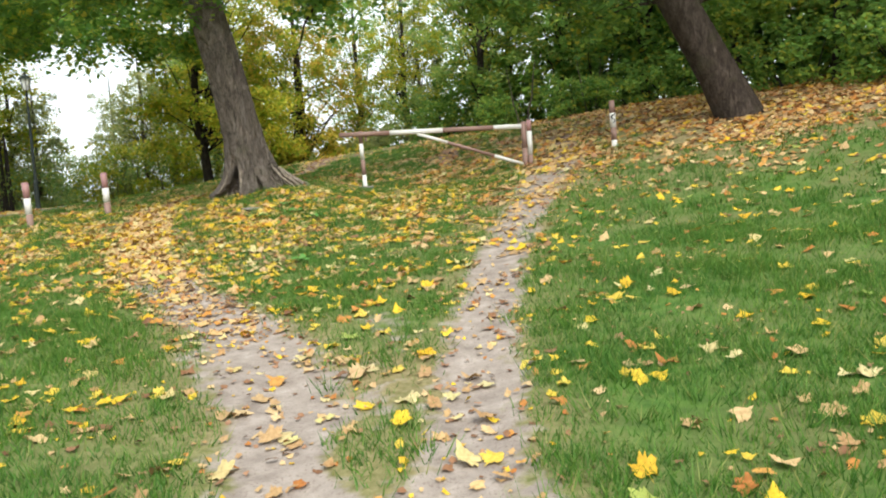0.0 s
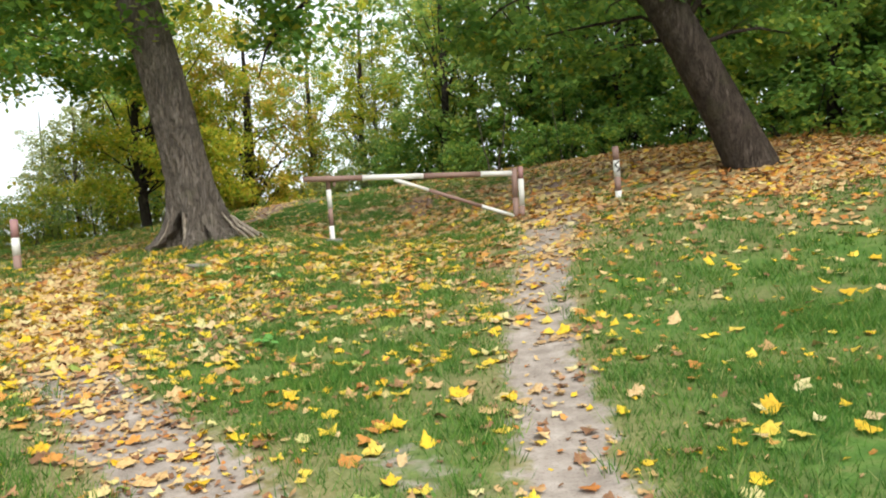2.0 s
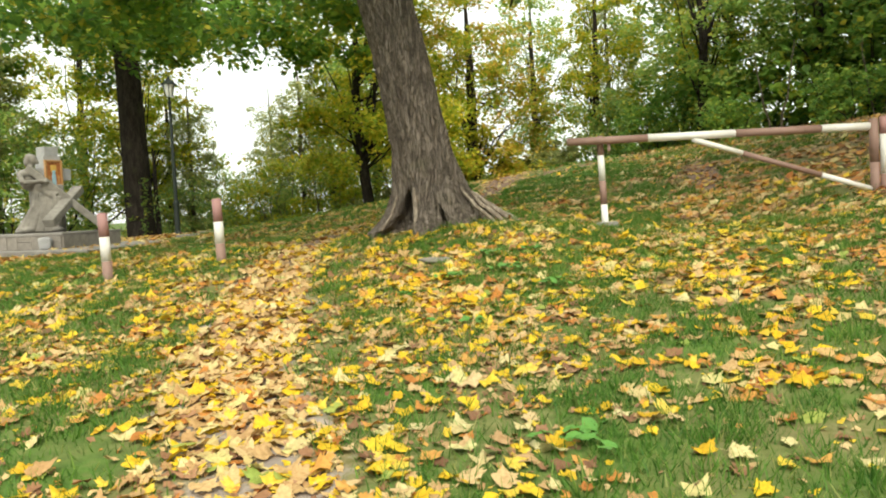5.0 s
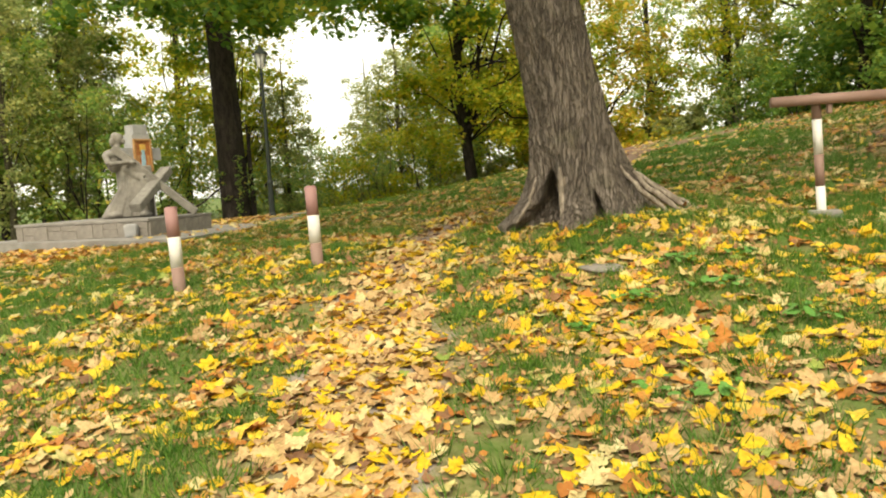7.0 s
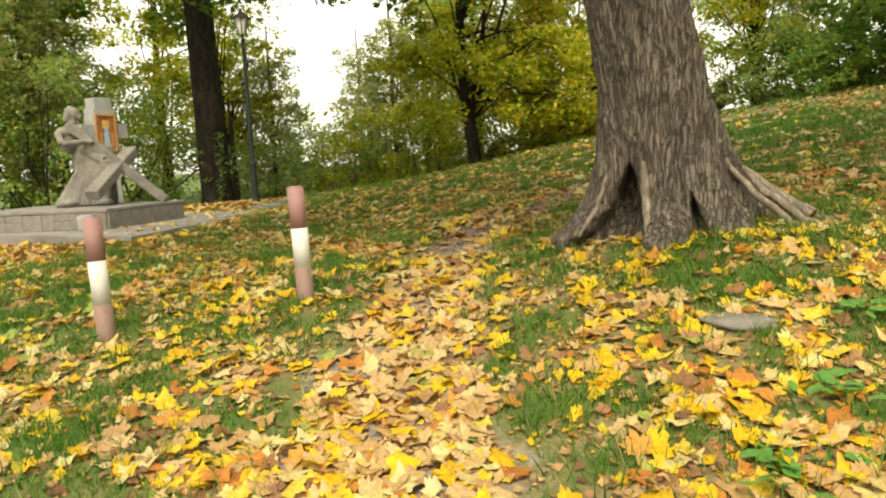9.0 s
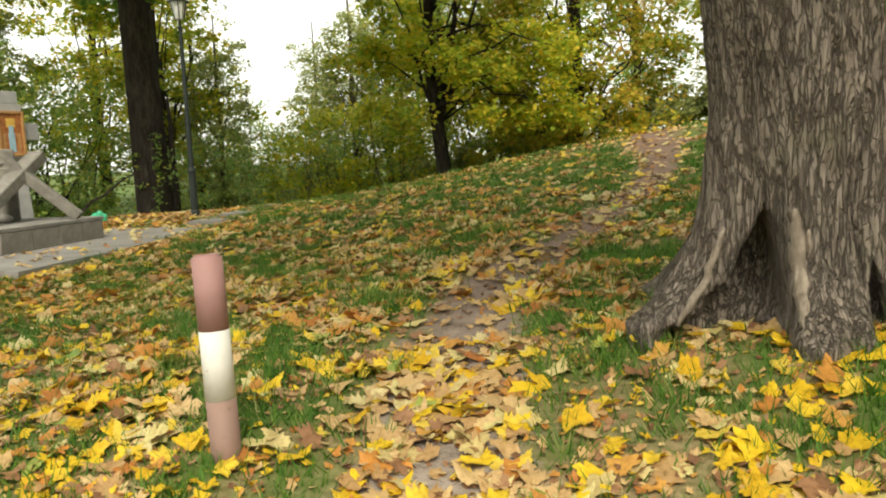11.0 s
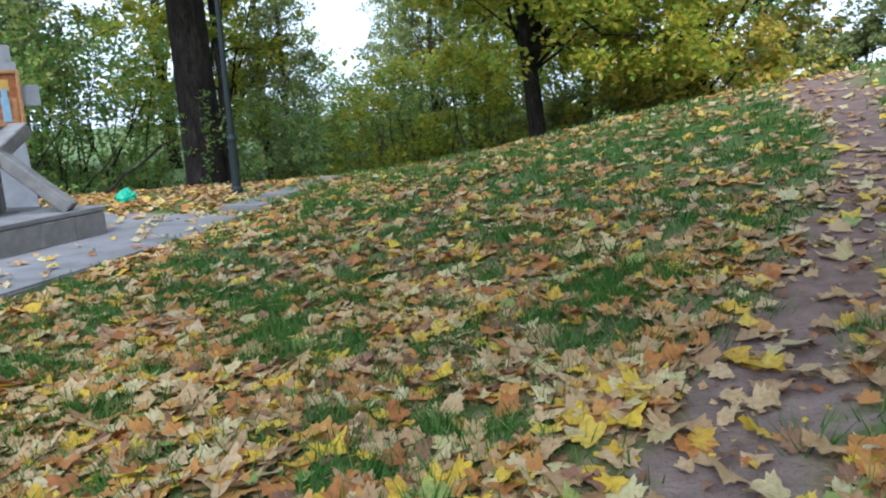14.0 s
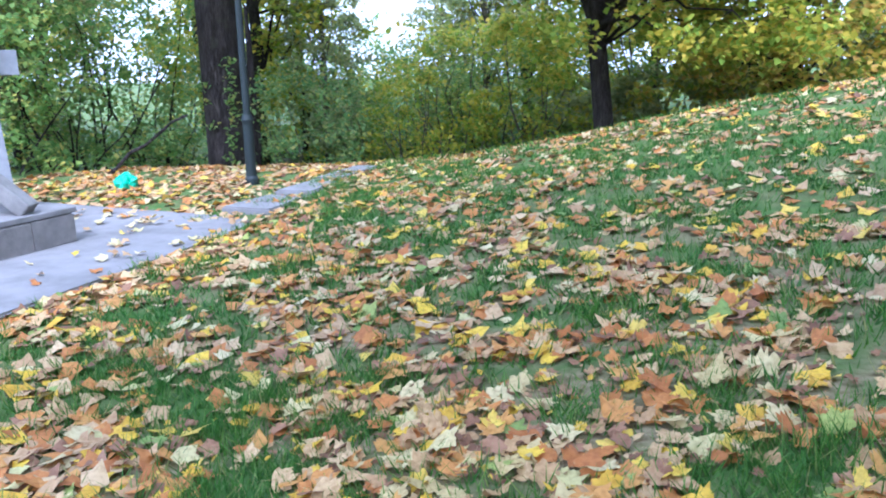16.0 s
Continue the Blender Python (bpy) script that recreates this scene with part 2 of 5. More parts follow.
def bark_material(name, lo, hi, pale, scale=1.0):
    k = Mat(name, 0.92, 0.15)
    v = k.coords((scale, scale, scale * 0.28))
    n0 = k.node("ShaderNodeTexNoise")
    n0.inputs["Scale"].default_value, n0.inputs["Detail"].default_value = 7, 5
    k.wire(v, n0.inputs["Vector"])
    n1, n2 = k.noise(10, 7, v, 0.65), k.noise(42, 6, v, 0.6)
    long_v = k.coords((scale, scale, scale * 0.10))
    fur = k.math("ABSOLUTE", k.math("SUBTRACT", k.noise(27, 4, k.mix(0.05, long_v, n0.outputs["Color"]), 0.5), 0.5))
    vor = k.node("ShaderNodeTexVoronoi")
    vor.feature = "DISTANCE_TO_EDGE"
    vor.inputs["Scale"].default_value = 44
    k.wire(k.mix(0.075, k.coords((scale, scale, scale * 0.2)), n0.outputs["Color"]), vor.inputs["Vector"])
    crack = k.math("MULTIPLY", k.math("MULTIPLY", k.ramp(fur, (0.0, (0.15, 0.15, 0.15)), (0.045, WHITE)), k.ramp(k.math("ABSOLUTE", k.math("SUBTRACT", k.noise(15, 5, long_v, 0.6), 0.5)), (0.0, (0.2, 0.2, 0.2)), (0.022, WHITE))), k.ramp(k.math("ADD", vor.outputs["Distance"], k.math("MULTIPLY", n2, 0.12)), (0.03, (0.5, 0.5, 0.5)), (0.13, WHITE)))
    col = k.ramp(n1, (0.35, tuple(c * 0.8 for c in lo)), (0.65, hi))
    col = k.mix(k.ramp(n2, (0.45, BLACK), (0.8, (0.25, 0.25, 0.25))), col, pale)
    col = k.mix(k.ramp(k.noise(9, 5, long_v), (0.6, BLACK), (0.8, (0.1, 0.1, 0.1))), col, pale)
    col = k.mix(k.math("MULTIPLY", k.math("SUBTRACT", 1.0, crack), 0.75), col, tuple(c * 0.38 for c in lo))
    moss = k.ramp(k.noise(2.2, 4, k.coords()), (0.58, BLACK), (0.75, (0.35, 0.35, 0.35)))
    k.color(k.mix(moss, col, (0.12, 0.125, 0.06)))
    k.bump(k.math("ADD", k.math("MULTIPLY", crack, 1.1), k.math("ADD", n1, k.math("MULTIPLY", n2, 0.6))), 1.0, 0.035)
    return k.m


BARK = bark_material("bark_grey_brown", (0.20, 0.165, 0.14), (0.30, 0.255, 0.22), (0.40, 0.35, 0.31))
BARK_DARK = bark_material("bark_dark", (0.045, 0.037, 0.033), (0.085, 0.069, 0.06), (0.12, 0.10, 0.09))
BARK_PALE = bark_material("bark_pale", (0.15, 0.13, 0.09), (0.27, 0.24, 0.17), (0.36, 0.33, 0.25))


def bare_wood(name):
    """Barkless weathered wood: pale, grey in the grain, a little dirt."""
    k = Mat(name, 0.85, 0.2)
    grain = k.noise(34, 6, k.coords((1, 1, 0.35)), 0.6)
    col = k.ramp(grain, (0.3, (0.15, 0.12, 0.095)), (0.5, (0.28, 0.235, 0.19)), (0.72, (0.43, 0.375, 0.315)))
    k.color(k.mix(k.ramp(k.noise(9, 4, k.coords()), (0.42, BLACK), (0.62, (0.8, 0.8, 0.8))), col, (0.16, 0.13, 0.105)))
    k.bump(grain, 0.8, 0.02)
    return k.m


ROOT_WOOD = bare_wood("bare_root_wood")


def paint(name, c, chip, amount=0.62):
    k = Mat(name, 0.6, 0.35)
    v = k.coords()
    col = k.mix(k.ramp(k.noise(5, 4, v), (0.3, BLACK), (0.7, (0.6, 0.6, 0.6))), c, tuple(x * 0.72 for x in c))
    worn = k.ramp(k.noise(23, 6, v, 0.65), (amount, BLACK), (amount + 0.06, WHITE))
    k.color(k.mix(worn, col, chip))
    k.bump(k.math("SUBTRACT", k.noise(60, 3, v), worn), 0.3, 0.004)
    return k.m


RED = paint("faded_red_paint", (0.36, 0.20, 0.195), (0.23, 0.15, 0.12))
MAROON = paint("brown_red_paint", (0.265, 0.168, 0.142), (0.2, 0.13, 0.10), 0.6)
CHALK = paint("white_paint", (0.70, 0.69, 0.67), (0.48, 0.40, 0.36), 0.64)
INK = paint("black_marks", (0.03, 0.03, 0.03), (0.2, 0.2, 0.2), 0.7)


def stone(name, lo, hi, scale=3.0, stain=(0.12, 0.11, 0.10), rough=0.9):
    k = Mat(name, rough, 0.2)
    v = k.coords()
    col = k.ramp(k.noise(scale, 6, v, 0.6), (0.3, lo), (0.7, hi))
    col = k.mix(k.ramp(k.noise(1.1, 5, v), (0.52, BLACK), (0.75, (0.55, 0.55, 0.55))), col, stain)
    col = k.mix(k.ramp(k.noise(70, 3, v), (0.6, BLACK), (0.75, (0.35, 0.35, 0.35))), col, tuple(c * 0.6 for c in lo))
    k.color(col)
    k.bump(k.noise(45, 6, v), 0.5, 0.01)
    return k.m


CARVED = stone("carved_grey_stone", (0.16, 0.15, 0.135), (0.27, 0.255, 0.23), 6, (0.08, 0.075, 0.07))
PALE_STONE = stone("pale_grey_stone", (0.27, 0.275, 0.285), (0.40, 0.40, 0.40), 4, (0.16, 0.165, 0.18))
RUBBLE = stone("rubble_stone", (0.17, 0.155, 0.14), (0.29, 0.265, 0.24), 5)
MORTAR = stone("mortar", (0.17, 0.155, 0.14), (0.26, 0.24, 0.22), 12)
CONCRETE = stone("paving_concrete", (0.19, 0.18, 0.168), (0.29, 0.275, 0.26), 2.5, (0.12, 0.11, 0.10))
LAMP_PAINT = paint("dark_green_iron", (0.018, 0.026, 0.024), (0.04, 0.035, 0.03), 0.72)


def plain(name, c, rough=0.6, spec=0.4, metal=0.0, vary=0.25, scale=8):
    k = Mat(name, rough, spec, metal)
    k.color(k.mix(k.ramp(k.noise(scale, 4, k.coords()), (0.3, BLACK), (0.7, WHITE)), tuple(x * (1 - vary) for x in c), c))
    return k.m


GLASS = plain("frosted_lantern_glass", (0.72, 0.74, 0.74), 0.35)
GILT = plain("icon_gold_frame", (0.50, 0.27, 0.11), 0.5, 0.5, 0.0, 0.4, 20)
ICON_GROUND = plain("icon_orange_ground", (0.46, 0.17, 0.06), 0.5, 0.4, 0, 0.5, 14)
ICON_BLUE = plain("icon_blue", (0.32, 0.50, 0.62), 0.5)
ICON_WHITE = plain("icon_white", (0.70, 0.68, 0.60), 0.5)
ICON_GOLD = plain("icon_gold", (0.66, 0.42, 0.10), 0.5)
BAG = plain("green_plastic_film", (0.05, 0.50, 0.28), 0.3, 0.5, 0, 0.3, 9)

# ---- ground ----
LEFT_PATH = [(-0.75, -3, 0.6), (-0.7, 1.5, 0.5), (-0.85, 3.6, 0.36), (-1.15, 4.9, 0.42), (-1.75, 6.3, 0.42), (-2.95, 8.2, 0.36), (-4.3, 10.6, 0.42), (-5.15, 12.8, 0.42), (-5.5, 13.9, 0.37),
             (-5.88, 15.75, 0.31), (-6.08, 17.2, 0.32), (-5.98, 18.3, 0.31), (-5.77, 19.1, 0.31), (-5.50, 20.0, 0.31), (-5.20, 21.4, 0.30), (-4.74, 23.8, 0.29), (-4.5, 26.6, 0.33), (-4.7, 30, 0.65), (-4.2, 34, 0.6)]
RIGHT_PATH = [(-0.1, -3, 0.6), (-0.05, 1.5, 0.5), (0.0, 3.4, 0.32), (0.12, 4.5, 0.29), (0.28, 6.3, 0.27), (0.65, 8.8, 0.3), (1.15, 11.3, 0.33), (2.1, 14.8, 0.42), (2.8, 17.5, 0.4), (3.2, 20, 0.3)]
TOP_PATH = [(-4.4, 28.4, 0.4), (-3.9, 28.6, 0.35), (-2.75, 29.9, 0.35), (-1.0, 31.2, 0.35), (1.5, 32.5, 0.35)]
GATE_PATH = [(0.1, 19.5, 0.15), (0.25, 21.2, 0.35), (0.2, 23, 0.2)]


def near_line(x, y, line):
    """How far inside a path of varying half width: 1 on its middle, 0.5 at its edge, falling to 0."""
    best = np.full(np.shape(x), -9.0)
    for (x0, y0, w0), (x1, y1, w1) in zip(line, line[1:]):
        dx, dy = x1 - x0, y1 - y0
        s = np.clip(((x - x0) * dx + (y - y0) * dy) / (dx * dx + dy * dy), 0, 1)
        d = np.hypot(x - x0 - s * dx, y - y0 - s * dy)
        best = np.maximum(best, 1 - 0.5 * d / (w0 + (w1 - w0) * s))
    return np.clip(best, 0, 1)


def ripple(x, y, s, seed=0.0):
    """Cheap smooth noise, about -1 to 1."""
    return (np.sin(x * s * 1.7 + 1.3 * np.sin(y * s * 1.1 + seed) + seed) + np.sin(y * s * 2.1 + 1.7 * np.sin(x * s * 0.9 + seed * 2)) + np.sin((x + y) * s * 1.3 + seed * 3)) / 3


def patches(x, y, size, seed=0):
    """Soft random patches of about that size, 0 to 1."""
    u, w = np.asarray(x) / size, np.asarray(y) / size
    i, j = np.floor(u), np.floor(w)
    a, b = u - i, w - j
    a, b = a * a * (3 - 2 * a), b * b * (3 - 2 * b)

    def pick(m, n):
        q = np.sin(m * 127.1 + n * 311.7 + seed * 74.7) * 43758.5453
        return q - np.floor(q)

    return (pick(i, j) * (1 - a) + pick(i + 1, j) * a) * (1 - b) + (pick(i, j + 1) * (1 - a) + pick(i + 1, j + 1) * a) * b


def drift(x, y):
    """How leaves gather: near 0 on open tufts of grass, up to 2 in the drifts."""
    n = 0.3 * patches(x, y, 0.7, 1) + 0.7 * patches(x, y, 0.22, 2)
    return np.clip((n - 0.28) * 4.6, 0.15, 1.7)


def bare(x, y):
    """Share of trodden soil."""
    d = np.maximum(near_line(x, y, LEFT_PATH), near_line(x, y, RIGHT_PATH))
    d = np.maximum(d, np.maximum(near_line(x, y, TOP_PATH), near_line(x, y, GATE_PATH)))
    island = np.exp(-((x + 0.45) / 0.22) ** 2 - ((y - 4.1) / 0.5) ** 2)
    wedge = 0.64 * np.exp(-((np.asarray(x) + 0.65) / 0.65) ** 2 - ((np.asarray(y) - 5.5) / 1.8) ** 2) * (0.75 + 0.5 * ripple(x, y, 2.4, 9))
    return np.clip(np.maximum(np.clip(d + 0.16 * ripple(x, y, 3.1) + 0.10 * ripple(x, y, 8.3, 2) - 0.5 * island, 0, 1), wedge), 0, 1)


def dryness(x, y):
    """Thin, trodden, straw-coloured turf beside the paths and under the trees."""
    d = np.maximum(near_line(x, y, [(a, b, w * (3.4 if b < 8 else 1.35)) for a, b, w in LEFT_PATH]), near_line(x, y, [(a, b, w * 2.0) for a, b, w in RIGHT_PATH]))
    wood = 1 / (1 + np.exp(np.clip(-((x - 0.5) * 0.5 + (y - 19.5) * 0.8), -30, 30))) / (1 + np.exp(np.clip((-0.3 - x) * 1.5, -30, 30)))
    crest = np.exp(-((y - 14.5) / 2.6) ** 2) * (x > 2)
    mould = 0.75 * np.clip((y - 8.5) / 4, 0, 1) * np.clip((26 - y) / 4, 0, 1) * (x < 1.5) * np.clip(1.2 * drift(x, y) - 0.5, 0, 1)
    return np.clip(np.clip(d * 1.3 - 0.35, 0, 1) * 0.75 + mould + wood * 0.9 + crest * 0.6 + 0.2 * ripple(x, y, 1.3, 2), 0, 1)


def micro(x, y):
    return 0.018 * ripple(x, y, 2.3, 1) + 0.012 * ripple(x, y, 5.7, 4) - 0.035 * np.clip(bare(x, y) * 2 - 0.7, 0, 1)


def spread(lo, hi, step, reach):
    """Even steps from lo to hi, then ever wider ones out to reach on both sides."""
    inner = list(np.arange(lo, hi + 1e-6, step))
    out, d = [], step
    while sum(out) < reach:
        d *= 1.35
        out.append(d)
    c = np.cumsum(out)
    return np.array(list(lo - c[::-1]) + inner + list(hi + c))


def build_ground():
    xs, ys = spread(-20, 14, 0.17, 700), spread(-2, 36, 0.17, 700)
    gx, gy = np.meshgrid(xs, ys)
    x, y = gx.ravel(), gy.ravel()
    z = height(x, y) + micro(x, y)
    nx = len(xs)
    i = (np.arange(len(ys) - 1)[:, None] * nx + np.arange(nx - 1)[None, :]).ravel()
    me = mesh_of("ground", np.stack([x, y, z], 1), np.stack([i, i + 1, i + 1 + nx, i + nx], 1), [ground_material()], smooth=True)
    for key, val in (("dirt", bare(x, y)), ("dry", dryness(x, y)), ("upper", np.clip((y - 14) / 6, 0, 1))):
        me.attributes.new(key, "FLOAT", "POINT").data.foreach_set("value", val.astype(np.float32))
    return tagged(new("ground", me), "sloping park lawn with trodden bare soil paths", "ground", kind="structure")


ground = build_ground()


# ---- trees and shrubs ----
def leaf_cloud(rng, centres, radii, count, size, flat=0.7, droop=0.35):
    """Many small folded leaves round the given centres: vertices and quads."""
    n = len(centres)
    pick = rng.integers(0, n, count)
    off = rng.normal(0, 1, (count, 3))
    off /= np.maximum(np.linalg.norm(off, axis=1), 1e-6)[:, None]
    off *= (rng.random(count) ** 0.55)[:, None]
    off[:, 2] *= flat
    p = centres[pick] + off * radii[pick][:, None]
    yaw = rng.random(count) * 2 * np.pi
    dip = rng.normal(droop, 0.5, count)
    s = size * rng.uniform(0.65, 1.35, count)
    f = np.stack([np.cos(yaw) * np.cos(dip), np.sin(yaw) * np.cos(dip), -np.sin(dip)], 1)
    r = np.stack([-np.sin(yaw), np.cos(yaw), rng.normal(0, 0.35, count)], 1)
    up = np.cross(f, r)
    a = p - f * (s * 0.5)[:, None]
    b = p + f * (s * 0.5)[:, None]
    fold = up * (s * 0.12)[:, None]
    c = p + r * (s * 0.42)[:, None] + fold - f * (s * 0.08)[:, None]
    d = p - r * (s * 0.42)[:, None] + fold - f * (s * 0.08)[:, None]
    v = np.stack([a, c, b, d], 1).reshape(-1, 3)
    return v, np.arange(count * 4).reshape(-1, 4)


def bent(rng, a, b, n=6, sag=0.0, jitter=0.12):
    """Points of a crooked branch from a to b."""
    a, b = np.array(a, float), np.array(b, float)
    length = np.linalg.norm(b - a)
    out = []
    for i in range(n):
        t = i / (n - 1)
        p = a + (b - a) * t + np.array([0, 0, 1]) * sag * length * (4 * t * (1 - t))
        if 0 < i:
            p = p + rng.normal(0, jitter * length / n, 3)
        out.append(p)
    return out


def limbs(rng, v, f, start_points, ends, r0, seg=7, twigs=3):
    """Branches from points on the trunk to crown centres, with twigs. Returns nothing; fills v and f."""
    for s, e2, r in zip(start_points, ends, r0):
        pts = bent(rng, s, e2, 6, 0.12)
        tube(v, f, pts, [r * (1 - 0.82 * i / 5) for i in range(6)], seg)
        for _ in range(twigs):
            i = int(rng.integers(2, 6))
            tip = pts[i] + rng.normal(0, 1, 3) * np.array([1, 1, 0.5]) * np.linalg.norm(np.array(e2) - np.array(s)) * 0.22
            tube(v, f, bent(rng, pts[i], tip, 4, 0.05), [r * 0.25, r * 0.18, r * 0.12, r * 0.05], 4)


def tree(name, label, rng, axis, radii, crown, leaves, size, bark, leaf_mat, clump=0.8, extra=None, seg=14, hollow=0.35, group="", limb_from=0.45, own_trunk=None):
    """A tree: trunk along axis, crown as an ellipsoid (centre, half sizes) full of leaf clumps on limbs. Coordinates are relative to its foot."""
    root = tagged(new(name), label, "tree", group)
    v, f = [], []
    pts = [np.array(p, float) for p in axis]
    if own_trunk is None:
        tube(v, f, axis, radii, seg, 0.06, rng)
    c, half = np.array(crown[0], float), np.array(crown[1], float)
    n = crown[2]
    d = rng.normal(0, 1, (n, 3))
    d /= np.linalg.norm(d, axis=1)[:, None]
    rad = hollow + (1 - hollow) * rng.random(n) ** 0.6
    cen = c + d * rad[:, None] * half * (1 + 0.18 * np.sin(3 * np.arctan2(d[:, 1], d[:, 0]) + rng.random() * 6))[:, None]
    if extra is not None:
        cen = np.concatenate([cen, np.array(extra, float)])
    cr = clump * rng.uniform(0.6, 1.35, len(cen))
    starts, ends, rr = [], [], []
    low = int(len(pts) * limb_from)
    fine = np.array([pts[j] + (pts[j + 1] - pts[j]) * t for j in range(low, len(pts) - 1) for t in (0, 0.25, 0.5, 0.75)])
    n_hang = len(extra) if extra is not None else 0
    order = list(range(len(cen) - n_hang, len(cen)))[::4] + list(range(0, len(cen) - n_hang))[:24]
    for i in order:
        below = [p for p in fine if p[2] < cen[i][2] + 0.8]
        starts.append(below[int(rng.integers(0, len(below)))] if below else fine[0])
        ends.append(cen[i])
        rr.append(min(radii[-2] * 0.5, 0.075) * rng.uniform(0.5, 1))
    limbs(rng, v, f, starts, ends, rr)
    if own_trunk is None:
        trunk = new("trunk", mesh_of("trunk", v, f, [bark], smooth=True))
        trunk.parent = root
    else:
        own_trunk.parent = root
        branch = new("limb_cluster", mesh_of("limb_cluster", v, f, [bark], smooth=True))
        branch.parent = root
    lv, lf = leaf_cloud(rng, cen, cr, leaves, size)
    crown_ob = new("crown", mesh_of("crown", lv, lf, [leaf_mat]))
    crown_ob.parent = root
    return root


def shrub(name, label, rng, half, stems, leaves, size, bark, leaf_mat, clumps=40, group="", clump=0.4, low=0.1):
    """A shrub with many thin stems from the ground and leaves down to it."""
    root = tagged(new(name), label, "bush", group)
    v, f = [], []
    cen = []
    for i in range(clumps):
        w, r = rng.random() * 2 * math.pi, math.sqrt(rng.random())
        z = low + (1 - low) * rng.random() ** 1.05
        k = math.sqrt(max(0.08, 1 - (z - 0.35) ** 2 / 0.75))
        cen.append((half[0] * r * k * math.cos(w), half[1] * r * k * math.sin(w), half[2] * z))
    for i in range(stems):
        e2 = cen[int(rng.integers(0, clumps))]
        s = (e2[0] * 0.25 + rng.normal(0, 0.1), e2[1] * 0.25 + rng.normal(0, 0.1), -0.1)
        tube(v, f, bent(rng, s, e2, 6, 0.05), [0.026, 0.023, 0.02, 0.016, 0.011, 0.005], 5)
    st = new("stem", mesh_of("stem", v, f, [bark], smooth=True))
    st.parent = root
    cen = np.array(cen)
    lv, lf = leaf_cloud(rng, cen, clump * rng.uniform(0.6, 1.4, len(cen)), leaves, size)
    fol = new("foliage", mesh_of("foliage", lv, lf, [leaf_mat]))
    fol.parent = root
    return root


def foot(x, y, sink=0.12):
    return (x, y, ground_z(x, y) - sink)


def rooted_trunk():
    """The old trunk beside the path, with buttress roots, hollows between them and furrowed bark."""
    nt, nz = 264, 180
    lobes = [(-2.80, 0.40, 0.34), (-1.72, 0.17, 0.24), (-0.80, 0.24, 0.2), (-0.12, 0.34, 0.26), (1.2, 0.45, 0.3), (2.5, 0.5, 0.3)]
    v = []
    zs = [-0.35 + 6.0 * (i / (nz - 1)) ** 1.45 for i in range(nz)]
    for z in zs:
        zz = max(z, 0.0)
        cx, cy = -0.11 * zz - 0.016 * zz * zz, -0.20 * zz
        r0 = 0.372 - 0.006 * zz
        for k in range(nt):
            w = 2 * math.pi * k / nt - math.pi
            flare = 0.20 * math.exp(-zz / 0.36)
            for a0, amp, wid in lobes:
                dw = (w - a0 + math.pi) % (2 * math.pi) - math.pi
                flare += amp * math.exp(-(dw / wid) ** 2) * math.exp(-zz / 0.42)
                flare += 0.07 * math.exp(-(dw / 0.3) ** 2) * math.exp(-(zz / 1.3) ** 2)
            q = Vector((math.cos(w) * 5.2, math.sin(w) * 5.2, z * 2.2))
            rid = 0.03 * (0.4 - abs(noise.noise(q))) + 0.026 * (0.4 - abs(noise.noise(q * 2.1))) + 0.012 * (0.4 - abs(noise.noise(q * 4.3)))
            rid += 0.03 * noise.noise(Vector((math.cos(w) * 1.2, math.sin(w) * 1.2, z * 0.5)))
            r = r0 + flare + rid * min(1.0, 0.55 + zz)
            inward = 0.0
            for a0, drift, half, top, foot_in, head_in in ((-2.24, 0.02, 0.36, 0.60, 0.20, 0.40), (-1.24, 0.0, 0.13, 0.34, 0.16, 0.30), (-1.36, 0.0, 0.05, 0.72, 0.03, 0.05)):
                u = zz / top
                if u < 1:
                    dw = abs((w - a0 - drift * u + math.pi) % (2 * math.pi) - math.pi)
                    open_w = half * (1 - u) ** 0.6 * (1 + 0.25 * noise.noise(Vector((w * 4, z * 6, 3))))
                    s = min(1.0, max(0.0, (open_w - dw) / 0.04))
                    inward += s * (foot_in + (head_in - foot_in) * u)
                    r += 0.045 * math.exp(-((dw - open_w - 0.06) / 0.06) ** 2) * (1 - u)
            v.append((cx + r * math.cos(w), cy + r * math.sin(w) + inward, z))
    f = []
    for i in range(nz - 1):
        for k in range(nt):
            a0, a1 = i * nt + k, i * nt + (k + 1) % nt
            f.append((a0, a1, a1 + nt, a0 + nt))
    f.append(tuple((nz - 1) * nt + k for k in range(nt)))
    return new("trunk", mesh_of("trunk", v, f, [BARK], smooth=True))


BARK_LEAN = bark_material("bark_brown", (0.07, 0.052, 0.042), (0.135, 0.105, 0.086), (0.22, 0.18, 0.15))
R = np.random.default_rng(11)

# the big maple beside the path
T1 = (-4.0, 16.5)
t1_axis = [(0, 0, -0.2), (-0.15, -0.24, 1.2), (-0.42, -0.54, 2.7), (-0.84, -0.92, 4.6), (-1.15, -1.14, 5.7), (-1.5, -1.2, 7.2), (-1.7, -1.1, 9.0), (-1.7, -1.0, 11.0)]
t1_hang = [(R.uniform(-6.5, 3.0), R.uniform(-4.5, 3.5), R.uniform(4.2, 5.8)) for _ in range(34)] + [(1.7, -0.6, 3.9), (2.1, -0.4, 3.6), (1.4, -0.5, 4.4)] + [(R.uniform(-6.8, -0.8), R.uniform(-1.5, 2.2), R.uniform(3.3, 5.0)) for _ in range(26)]
